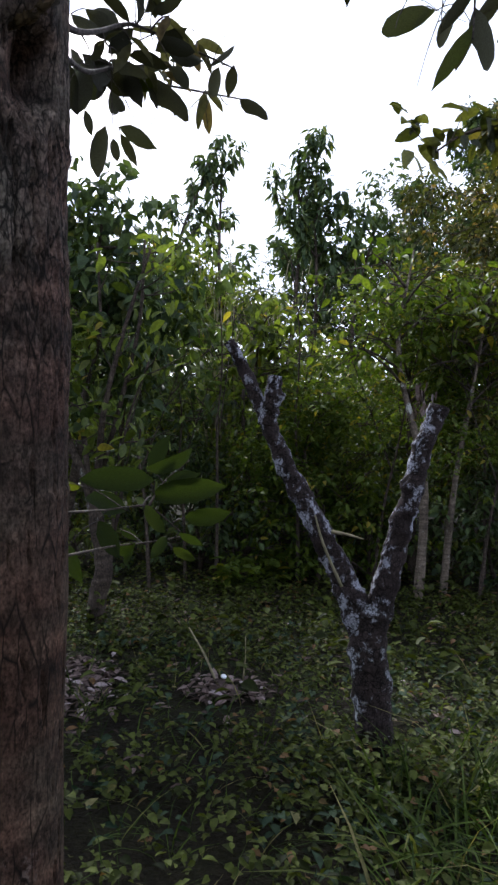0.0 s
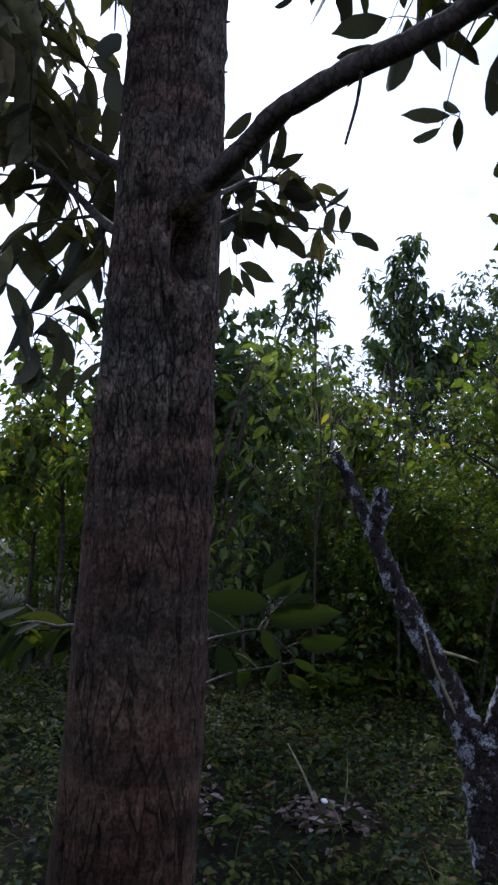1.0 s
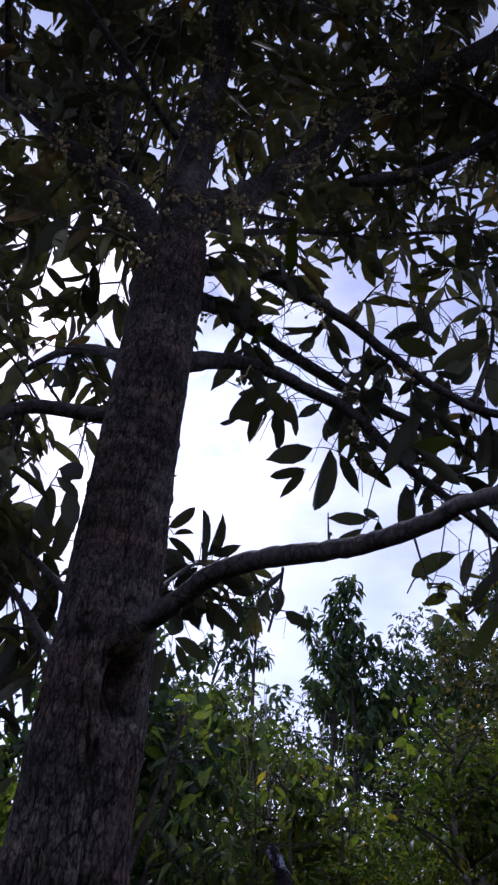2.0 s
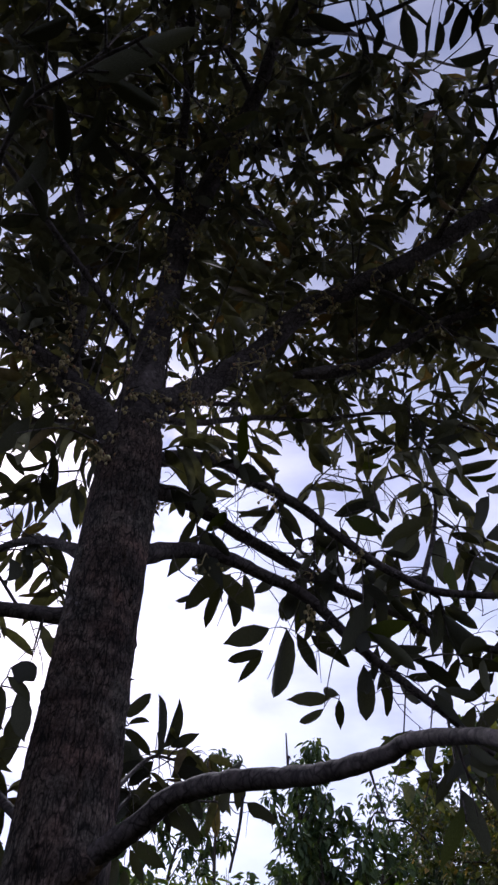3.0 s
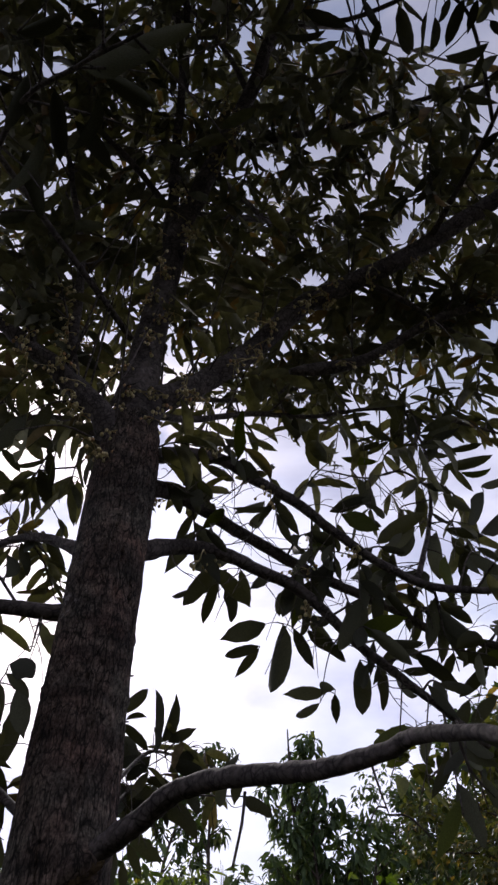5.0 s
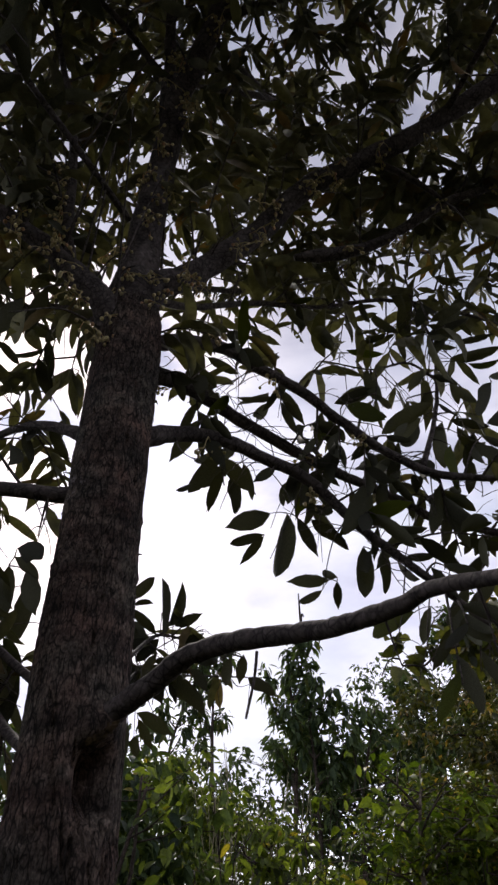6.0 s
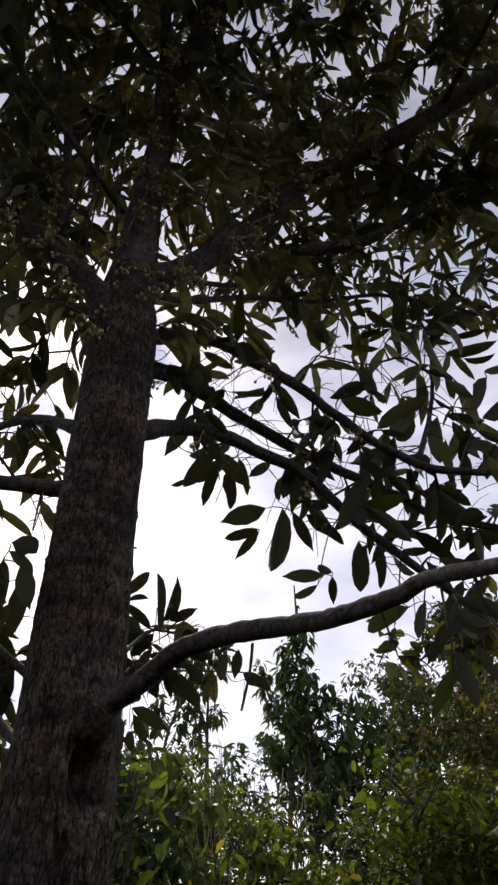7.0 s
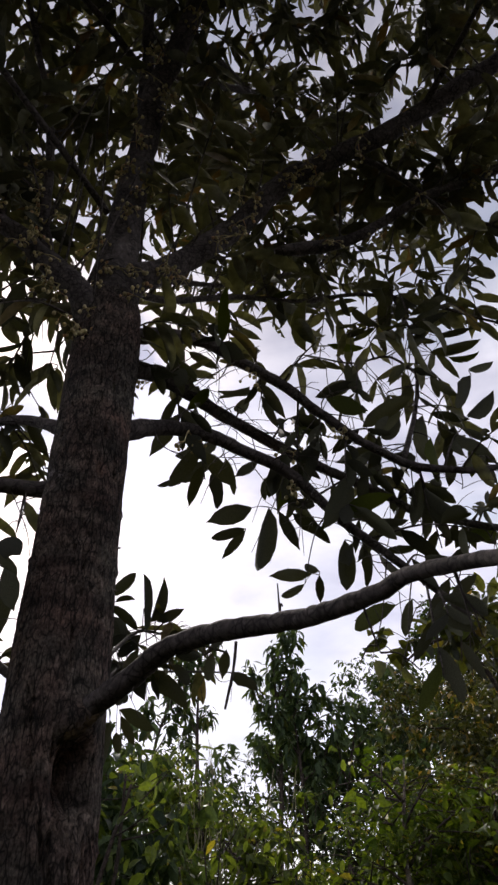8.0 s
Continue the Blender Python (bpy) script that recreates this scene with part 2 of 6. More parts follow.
def smooth_path(points, steps):
    """Catmull-Rom through the points, `steps` pieces a span."""
    p = [Vector(q) for q in points]
    p = [p[0] * 2 - p[1]] + p + [p[-1] * 2 - p[-2]]
    out = []
    for i in range(1, len(p) - 2):
        a, b, c, d = p[i - 1:i + 3]
        for k in range(steps):
            u = k / steps
            out.append(0.5 * ((2 * b) + (c - a) * u + (2 * a - 5 * b + 4 * c - d) * u * u + (3 * b - a - 3 * c + d) * u ** 3))
    out.append(p[-2].copy())
    return out


def tube(points, radii, segs=10, rough=0.0, seed=0.0):
    """Vertices and triangles of a closed, slightly knobbly tube along points."""
    verts, tris = [], []
    n = len(points)
    ref = Vector((0.31, 0.17, 0.93))
    for i, q in enumerate(points):
        d = (points[min(i + 1, n - 1)] - points[max(i - 1, 0)]).normalized()
        side = d.cross(ref)
        if side.length < 0.05:
            side = d.cross(Vector((1, 0, 0)))
        side.normalize()
        up = side.cross(d)
        for k in range(segs):
            a = 2 * math.pi * k / segs
            o = side * math.cos(a) + up * math.sin(a)
            r = radii[i]
            if rough:
                r *= 1 + rough * noise.noise((q + o * r) * (0.5 / max(radii[i], 0.006)) + Vector((seed, seed * 2, 0)))
                r *= 1 + rough * 0.5 * noise.noise((q + o * r) * (2.2 / max(radii[i], 0.006)) + Vector((seed, 0, seed)))
            verts.append(q + o * r)
        if i:
            for k in range(segs):
                a, b = (i - 1) * segs + k, (i - 1) * segs + (k + 1) % segs
                c, e = a + segs, b + segs
                tris += [(a, b, c), (b, e, c)]
    first, last = len(verts), len(verts) + 1
    verts += [points[0].copy(), points[-1].copy()]
    for k in range(segs):
        tris.append((first, (k + 1) % segs, k))
        tris.append((last, (n - 1) * segs + k, (n - 1) * segs + (k + 1) % segs))
    return verts, tris


def joined(pieces):
    """Several (verts, tris) in one."""
    v, t, k = [], [], 0
    for a, b in pieces:
        v += [tuple(q) for q in a]
        t += [(i + k, j + k, m + k) for i, j, m in b]
        k += len(a)
    return v, t


def blade(stations, fold=0.22, droop=0.12, bite=()):
    """A leaf along +x, one unit long and at most one unit wide. Columns: x, y, the sag of the midrib, the lift of the sides."""
    verts = [(0, 0, 0, 0)]
    for i, (x, w) in enumerate(stations):
        z = -0.5 * droop * x * x
        l = w * (0.55 if i in bite else 1)
        verts += [(x, l / 2, z, fold * l), (x, 0, z, 0), (x, -w / 2, z, fold * w)]
    verts.append((1, 0, -0.6 * droop, 0))
    tris = [(0, 2, 1), (0, 3, 2)]
    for i in range(len(stations) - 1):
        a = 1 + i * 3
        for s in (0, 1):
            tris += [(a + s, a + s + 1, a + 3 + s), (a + s + 1, a + 4 + s, a + 3 + s)]
    a, e = 1 + 3 * (len(stations) - 1), len(verts) - 1
    tris += [(a, a + 1, e), (a + 1, a + 2, e)]
    return np.array(verts, dtype=float), np.array(tris)


OBLONG = [(0.05, 0.24), (0.18, 0.76), (0.38, 1.0), (0.62, 1.0), (0.82, 0.76), (0.94, 0.3)]
BLADES = [blade(OBLONG), blade(OBLONG, 0.4, 0.3), blade([(0.07, 0.3), (0.25, 0.86), (0.5, 1.0), (0.74, 0.7), (0.9, 0.22)], 0.1, -0.06),
          blade(OBLONG, 0.15, 0.05, bite=(3, 4)), blade(OBLONG, 0.5, 0.55)]
v, t = blade([(0.06, 0.22), (0.2, 0.7), (0.36, 1.0), (0.46, 1.0), (0.62, 0.92), (0.8, 0.62), (0.92, 0.2)], 0.2, 0.15)
BLADES.append((v, np.delete(t, (11, 18), axis=0)))          # eaten through in places
CROWN_BLADES = [blade([(0.16, 0.66), (0.5, 1.0), (0.84, 0.6)], 0.2, d) for d in (0.1, 0.45, 0.9)]
SMALL = blade([(0.45, 1.0)], 0.3, 0.2)
WOOD_LEAF = blade([(0.3, 0.92), (0.64, 0.85)], 0.25, 0.35)
HERB_BLADE = blade([(0.3, 0.95), (0.65, 0.85)], 0.28, 0.25)
OVAL = blade([(0.2, 0.8), (0.5, 1.0), (0.8, 0.62)], 0.25, 0.25)
STRAP = blade([(0.25, 1.0), (0.5, 0.9), (0.75, 0.6)], 0.3, 1.5)


def leaf_cloud(name, pos, way, length, width, mat, shape=SMALL, roll=0.9):
    """Many leaves in one mesh: at pos, growing along way."""
    n = len(pos)
    x = way / (np.linalg.norm(way, axis=1, keepdims=True) + 1e-9)
    up = np.tile((0.0, 0.0, 1.0), (n, 1)) + rng.normal(0, roll, (n, 3)) * 0.5
    y = np.cross(up, x)
    y /= np.linalg.norm(y, axis=1, keepdims=True) + 1e-9
    z = np.cross(x, y)
    v, t = shape
    L, W = np.asarray(length)[:, None, None], np.asarray(width)[:, None, None]
    verts = pos[:, None, :] + L * v[None, :, 0:1] * x[:, None, :] + W * v[None, :, 1:2] * y[:, None, :] + (L * v[None, :, 2:3] + W * v[None, :, 3:4]) * z[:, None, :]
    tris = t[None] + (np.arange(n) * len(v))[:, None, None]
    return mesh_fast(name, verts.reshape(-1, 3), tris.reshape(-1, 3), mat)


# ---- the ground ----


def ground_height(x, y):
    return 0.05 * noise.noise((x * 0.35, y * 0.35, 0)) + 0.02 * noise.noise((x * 1.7, y * 1.7, 3))


def make_ground():
    """One sheet, fine near the walk and coarse towards the horizon."""
    xs = sorted({round(v, 3) for v in [*np.linspace(-8, 8, 65), *np.linspace(-600, 600, 31), *np.linspace(-40, 40, 41)]})
    ys = sorted({round(v, 3) for v in [*np.linspace(0, 14, 57), *np.linspace(-600, 600, 31), *np.linspace(-30, 50, 41)]})
    verts = [(x, y, ground_height(x, y) if abs(x) < 40 and -30 < y < 50 else 0) for y in ys for x in xs]
    w = len(xs)
    faces = [(j * w + i, j * w + i + 1, (j + 1) * w + i + 1, (j + 1) * w + i) for j in range(len(ys) - 1) for i in range(w - 1)]
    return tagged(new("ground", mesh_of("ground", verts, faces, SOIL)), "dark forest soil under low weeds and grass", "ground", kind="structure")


make_ground()


def scatter(n, x0, x1, y0, y1, clump=0.0, keep=None):
    pts = np.column_stack((rng.uniform(x0, x1, n), rng.uniform(y0, y1, n)))
    if keep is not None:
        pts = pts[[keep(x, y) for x, y in pts]]
    return pts


def bare(x, y):
    """True where litter lies open."""
    return ((x + 0.2) / 0.36) ** 2 + ((y - 4.6) / 0.42) ** 2 < 1 or ((x + 1.2) / 0.36) ** 2 + ((y - 4.6) / 0.75) ** 2 < 1


def herbs(name, spots, size, leaves, height, mat, label, shape=HERB_BLADE):
    pos, way, ln, wd = [], [], [], []
    for x, y in spots:
        h = height * rng.uniform(0.35, 1.2)
        g = ground_height(x, y)
        k = int(leaves * rng.uniform(0.6, 1.4))
        for i in range(k):
            a = rng.uniform(0, 2 * math.pi)
            lift = rng.uniform(-0.5, 0.45)
            pos.append((x + rng.normal(0, 0.03), y + rng.normal(0, 0.03), g + h * rng.uniform(0.3, 1.0)))
            way.append((math.cos(a), math.sin(a), lift))
            s = size * rng.uniform(0.5, 1.35)
            ln.append(s)
            wd.append(s * rng.uniform(0.4, 0.72))
    me = leaf_cloud(name, np.array(pos), np.array(way), np.array(ln), np.array(wd), mat, shape, 0.7)
    return tagged(new(name, me), label, "weeds", kind="stuff")


def dense(x, y):
    edge = min(1.0, (x + 5.2) / 1.6, (4.8 - x) / 1.6, (y - 0.4) / 1.6)
    if edge < rng.uniform():
        return False
    return not (bare(x, y) and rng.uniform() < 0.93) and noise.noise((x * 1.1, y * 1.1, 9)) + rng.uniform(-0.3, 0.9) > 0


herbs("broadleaf_weeds", scatter(11500, -5.2, 4.8, 0.4, 7.6, keep=dense), 0.047, 7, 0.20, HERB, "low broad-leaved weeds covering the forest floor")
herbs("bluish_weeds", scatter(650, -3.4, 3.0, 2.0, 6.0, keep=dense), 0.064, 6, 0.20, HERB_BLUE, "bluish-green weeds with larger pointed leaves")
herbs("low_creeper", scatter(5200, -6.5, 5.5, 5.5, 13, keep=dense), 0.055, 9, 0.17, HERB, "low creeping ground cover under the trees", SMALL)
herbs("wild_seedlings", scatter(260, -5.5, 4.5, 4.2, 11.5), 0.10, 8, 0.34, HERB, "small tree seedlings rising above the weeds")


herbs("bright_fern", scatter(10, -0.55, -0.05, 7.5, 7.9), 0.15, 12, 0.36, LEAF_BRIGHT, "bright green ferns standing above the weeds")
herbs("bright_fern", scatter(7, 0.05, 0.45, 8.1, 8.5), 0.14, 12, 0.34, LEAF_BRIGHT, "small bright green ferns under the bushes")
herbs("stump_weeds", scatter(130, 0.15, 1.15, 3.35, 3.82), 0.045, 8, 0.27, HERB, "taller weeds round the foot of the forked stump")


def grass(name, spots, height, blades, spread, label, width=0.004):
    pos, way, ln, wd = [], [], [], []
    for x, y in spots:
        g = ground_height(x, y)
        for i in range(int(blades * rng.uniform(0.5, 1.4))):
            a = rng.uniform(0, 2 * math.pi)
            pos.append((x + rng.normal(0, spread), y + rng.normal(0, spread), g))
            way.append((math.cos(a) * rng.uniform(0.15, 0.9), math.sin(a) * rng.uniform(0.15, 0.9), 1.0))
            ln.append(height * rng.uniform(0.5, 1.35))
            wd.append(width * rng.uniform(0.6, 1.3))
    me = leaf_cloud(name, np.array(pos), np.array(way), np.array(ln), np.array(wd), GRASS, STRAP, 0.8)
    return tagged(new(name, me), label, "grass", kind="stuff")


grass("long_grass", scatter(46, 0.55, 2.0, 2.3, 3.8), 0.40, 13, 0.08, "long arching green grass beside the forked stump", 0.012)
grass("thin_grass", scatter(800, -3.5, 3.2, 2.0, 7.0), 0.22, 5, 0.04, "thin scattered grass among the weeds", 0.006)
grass("meadow_grass", scatter(800, -14, -3.2, 5, 18), 0.42, 9, 0.08, "pale grass in the clearing beside the wood")


def litter(name, n, cx, cy, rx, ry, label):
    a, r = rng.uniform(0, 2 * math.pi, n), np.sqrt(rng.uniform(0, 1, n))
    x, y = cx + rx * r * np.cos(a), cy + ry * r * np.sin(a)
    z = np.array([ground_height(p, q) for p, q in zip(x, y)]) + rng.uniform(0.02, 0.07, n)
    way = np.column_stack((rng.normal(0, 1, n), rng.normal(0, 1, n), rng.normal(0, 0.10, n)))
    ln = rng.uniform(0.04, 0.11, n)
    me = leaf_cloud(name, np.column_stack((x, y, z)), way, ln, ln * rng.uniform(0.3, 0.5, n), LITTER, OVAL, 0.4)
    return tagged(new(name, me), label, "leaf litter", kind="stuff")


litter("leaf_litter", 170, -0.2, 4.78, 0.30, 0.20, "pinkish-brown dead leaves on the ground")
litter("leaf_litter", 420, -1.22, 4.75, 0.32, 0.55, "grey-brown dead leaves heaped on the ground")
litter("leaf_litter", 600, -0.5, 5.7, 3.4, 2.1, "single dead leaves lying among the weeds")


def stick(name, a, b, r, mat, label):
    pts = smooth_path([a, ((a[0] + b[0]) / 2 + 0.01, (a[1] + b[1]) / 2, (a[2] + b[2]) / 2 + 0.012), b], 5)
    v, t = tube(pts, np.linspace(r, r * 0.5, len(pts)), 7, 0.1)
    return tagged(new(name, mesh_fast(name, v, t, mat)), label, "stalk")


stick("cut_stalk", (-0.26, 4.9, 0.0), (-0.50, 5.05, 0.37), 0.010, DRY, "yellow-green cut stalk leaning out of the weeds")
stick("dry_weed", (-0.12, 5.0, 0.0), (-0.11, 5.0, 0.34), 0.006, DRY, "thin pale stem standing in the weeds")
bm = bmesh.new()
bmesh.ops.create_icosphere(bm, subdivisions=2, radius=0.022)
for v in bm.verts:
    v.co *= 1 + 0.5 * noise.noise(v.co * 40)
    v.co.z *= 0.6
me = bpy.data.meshes.new("white_scrap")
bm.to_mesh(me)
bm.free()
me.materials.append(WHITE_SCRAP)
scrap = tagged(new("white_scrap", me), "small crumpled white scrap on the leaf litter", "scrap")
scrap.location = (-0.24, 4.90, 0.10)


# ---- the tree that the camera looks up ----
BASE = Vector((-0.40, 1.5, 0.0))
TRUNK_R = [(-0.1, 0.19), (0.3, 0.155), (0.8, 0.130), (1.3, 0.114), (1.8, 0.105), (2.1, 0.098), (2.25, 0.095), (2.5, 0.091), (2.8, 0.087), (3.05, 0.088), (3.3, 0.092), (3.40, 0.087), (3.46, 0.076), (3.52, 0.045), (3.6, 0.01)]


def cells(u, v, wu, wv, period, seed):
    """Distance between the two nearest jittered cell points, and the cell's own height."""
    gu, gv = np.floor(u / wu), np.floor(v / wv)
    best, second, own = np.full(u.shape, 9.0), np.full(u.shape, 9.0), np.zeros(u.shape)
    for du in (-1, 0, 1):
        for dv in (-1, 0, 1):
            cu, cv = gu + du, gv + dv
            k = np.mod(cu, period) * 12.9898 + cv * 78.233 + seed
            ru, rv, rh = [np.mod(np.abs(np.sin(k + s) * 43758.5453), 1.0) for s in (0.0, 3.1, 7.7)]
            d = np.hypot((cu + ru) - u / wu, (cv + rv) - v / wv)
            near = d < best
            second = np.where(near, best, np.minimum(second, d))
            own = np.where(near, rh, own)
            best = np.where(near, d, best)
    return second - best, own


def make_trunk():
    segs, rings = 264, 440
    z = np.linspace(-0.1, 3.6, rings)
    r = np.interp(z, [a for a, b in TRUNK_R], [b for a, b in TRUNK_R])
    ang = np.arange(segs) * 2 * math.pi / segs
    A, Z = np.meshgrid(ang, z)
    R = np.repeat(r[:, None], segs, 1)
    period = 40
    U = A / (2 * math.pi) * period
    wob = 0.35 * np.sin(Z * 23 + 3 * np.sin(A * 2)) + 0.25 * np.sin(Z * 61 + A * 5)
    gap, own = cells(U + wob, Z, 1.0, 0.045, period, 1.0)
    own2 = cells(U * 2 + wob, Z + 0.008 * np.sin(A * 7), 1.0, 0.017, period * 2, 5.0)[1]
    scaly = np.clip((Z - 1.35) / 0.4, 0.2, 1.0) * (1.15 + 0.75 * np.sin(Z * 13 + 0.6 * np.sin(A)) * np.sin(Z * 5.3 + 1))
    lump = np.array([[noise.noise((math.cos(a) * 1.4, math.sin(a) * 1.4, h * 5)) for a in ang[::3]] for h in z[::4]])
    lump = np.repeat(np.repeat(lump, 4, 0)[:rings], 3, 1)[:, :segs]
    R = R + 0.0040 * lump + scaly * (0.0026 * (own - 0.5) + 0.0014 * (own2 - 0.5) - 0.0022 * np.clip(1 - gap / 0.18, 0, 1))
    # long fissures that wander up the stem, dense and short higher up, long and deep below
    r2 = np.random.default_rng(3)
    spots = [(c / 24, h, True) for c in range(24) for h in np.arange(0.7, 1.8, 0.085) if r2.uniform() < 0.48]
    spots += [(c / 26, h, False) for c in range(26) for h in np.arange(1.75, 3.4, 0.05) if r2.uniform() < 0.35]
    spots += [(c / 30, h, True) for c in range(30) for h in np.arange(1.82, 2.14, 0.05) if r2.uniform() < 0.55]
    for c, h, low in spots:
        h += r2.uniform(-0.04, 0.04)
        length = r2.uniform(0.04, 0.12) if low else r2.uniform(0.02, 0.06)
        rows = np.where(np.abs(z - h) < length / 2)[0]
        a0 = (c + r2.uniform(-0.014, 0.014)) * 2 * math.pi
        w, deep = r2.uniform(0.0016, 0.0028), r2.uniform(0.007, 0.013)
        ph, sw = r2.uniform(0, 6), r2.uniform(0.002, 0.005)
        for i in rows:
            f = (z[i] - h) / (length / 2)
            off = (sw * math.sin(z[i] * 45 + ph) + 0.5 * sw * math.sin(z[i] * 170 + ph)) / r[i]
            d = np.abs((ang - a0 - off + math.pi) % (2 * math.pi) - math.pi) * r[i]
            R[i] -= deep * (1 - f * f) * np.exp(-(d / w) ** 2)
    # old scar rings
    for h in (1.55, 1.93, 2.09, 2.62, 2.75):
        R = R + 0.0035 * np.exp(-((Z - h - 0.012 * np.sin(A * 2 + h * 9) - 0.006 * np.sin(A * 7)) / 0.008) ** 2)
    # the collar swells under the lowest branch and leaves a hollow below it
    away = ((A - radians(-48) + math.pi) % (2 * math.pi) - math.pi) * R
    R = R + 0.024 * np.exp(-(away / 0.040) ** 2 - ((Z - 2.282 - 0.5 * away) / 0.030) ** 2)
    R = R - 0.070 * np.exp(-((away - 0.004) / 0.034) ** 4 - (np.abs(Z - 2.205) / np.where(Z < 2.205, 0.058, 0.044)) ** np.where(Z < 2.205, 2.2, 4.0))
    x = np.interp(Z, (0.0, 1.0, 1.4, 2.3, 3.1), (0.010, 0.014, 0.018, 0.003, -0.008))
    v = np.column_stack(((x + R * np.cos(A)).ravel(), (R * np.sin(A)).ravel(), Z.ravel()))
    i, k = np.meshgrid(np.arange(rings - 1), np.arange(segs), indexing="ij")
    a, b = i * segs + k, i * segs + (k + 1) % segs
    t = np.concatenate((np.stack((a, b, a + segs), -1).reshape(-1, 3), np.stack((b, b + segs, a + segs), -1).reshape(-1, 3)))
    me = mesh_fast("trunk", v, t, BARK)
    me.shade_smooth()
    return me


tree = thing("fruit_tree", BASE, "tall grey-barked fruit tree with long drooping leaves and bud clusters", "tree")
part("trunk", make_trunk(), tree, "fissured grey-brown bark with pale blotches")
BOUGHS = {}


def limb(name, r0, r1, points, mat=None):
    """A branch of the tree, through world points."""
    pts = smooth_path([Vector(p) - BASE for p in points], 7)
    n = len(pts)
    rad = [r0 + (r1 - r0) * (i / (n - 1)) ** (0.7 if r0 > 0.06 else 0.8) for i in range(n)]
    if name == "low":                   # flares into the collar of the trunk
        for i in range(16):
            rad[i] *= 1.0 + 0.35 * (1 - i / 16) ** 1.5
    elif 0.015 < r0 < 0.06:               # starts inside the wood that bears it, with a small swelling
        for i, f in enumerate((0.45, 0.7, 0.9, 1.05, 1.15, 1.18, 1.14, 1.08, 1.03)):
            rad[i] *= f
    for i, p in enumerate(pts):
        s = r0 * 0.16
        pts[i] = p + Vector((noise.noise(p * 9), noise.noise(p * 9 + Vector((5, 0, 0))), noise.noise(p * 9 + Vector((0, 5, 0))))) * s * min(1, i / 5)
    if r0 > 0.06:                       # the leader starts inside the trunk
        for i in range(9):
            rad[i] *= 0.80 + 0.20 * i / 9
    v, t = tube(pts, rad, 18 if r0 > 0.015 else 9, 0.07 if r0 > 0.06 else 0.16 if name == "low" else 0.15, len(BOUGHS))
    me = mesh_fast("branch", v, t, mat or LIMB_BARK)
    me.shade_smooth()
    ob = part("branch", me, tree)
    BOUGHS[name] = (ob, pts, rad)
    return ob


LEAF_MESHES = {}


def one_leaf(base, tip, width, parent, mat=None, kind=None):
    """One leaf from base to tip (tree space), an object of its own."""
    mat = mat or LEAF_SHADED
    kind = rng.choice(len(BLADES), p=(0.3, 0.2, 0.26, 0.12, 0.12, 0.0)) if kind is None else kind
    key = (int(kind), mat.name)
    if key not in LEAF_MESHES:
        v, t = BLADES[kind]
        me = mesh_fast("leaf", np.column_stack((v[:, 0], v[:, 1], v[:, 2] + 0.3 * v[:, 3])), t, mat)
        me.shade_smooth()
        LEAF_MESHES[key] = me
    d = Vector(tip) - Vector(base)
    x = d.normalized()
    up = Vector((0, -0.9, 0.2) if mat is LEAF_SHOOT else (0, 0.75, 0.45)) + Vector(rng.normal(0, 0.32, 3))
    y = up.cross(x).normalized()
    z = x.cross(y)
    m = Matrix((x * d.length, y * width, z * d.length)).transposed().to_4x4()
    ob = part("leaf", LEAF_MESHES[key], parent)
    ob.matrix_basis = Matrix.Translation(base) @ m
    return ob


def nearest_limb(p, on=None):
    best = None
    for name, (ob, pts, rad) in BOUGHS.items():
        if on and name != on:
            continue
        for i, q in enumerate(pts):
            d = (q - p).length
            if best is None or d < best[0]:
                best = (d, name, i)
    return best


def stalks(lines, name="twig"):
    for a, b, r, parent in lines:
        mid = (a + b) / 2 + Vector((0, 0, 0.08 * (a - b).length))
        pts = smooth_path([a, mid, b], 4)
        v, t = tube(pts, np.linspace(r, r * 0.55, len(pts)), 5)
        part(name, mesh_fast(name, v, t, LIMB_BARK), parent)


def spray(name, pairs, width=0.28, mat=None, on=None):
    """A spray of leaves given by base and tip, on thin stalks that grow out of the nearest branch."""
    bases = [Vector(a) - BASE for a, b in pairs]
    lines = []
    hub = sum(bases, Vector()) / len(bases)
    for (a, b), p in zip(pairs, bases):
        q = Vector(b) - BASE
        near = nearest_limb(p, on)
        one_leaf(p, q, max(0.028, min(0.072, (q - p).length * width * rng.uniform(0.85, 1.2))), BOUGHS[near[1]][0], mat)
        d, limb_name, i = near
        if d < 0.14:
            root = BOUGHS[limb_name][1][i]
        else:
            root = min((h for h in bases if h is not p), key=lambda h: (h - p).length + 0.6 * (nearest_limb(h, on)[0]))
        lines.append((root, p, 0.0022, BOUGHS[near[1]][0]))
    d, limb_name, i = nearest_limb(hub, on)
    first = min(bases, key=lambda h: nearest_limb(h, on)[0])
    lines.append((BOUGHS[limb_name][1][nearest_limb(first, on)[2]] if nearest_limb(first, on)[1] == limb_name else BOUGHS[limb_name][1][i], first, 0.003, BOUGHS[limb_name][0]))
    stalks(lines)


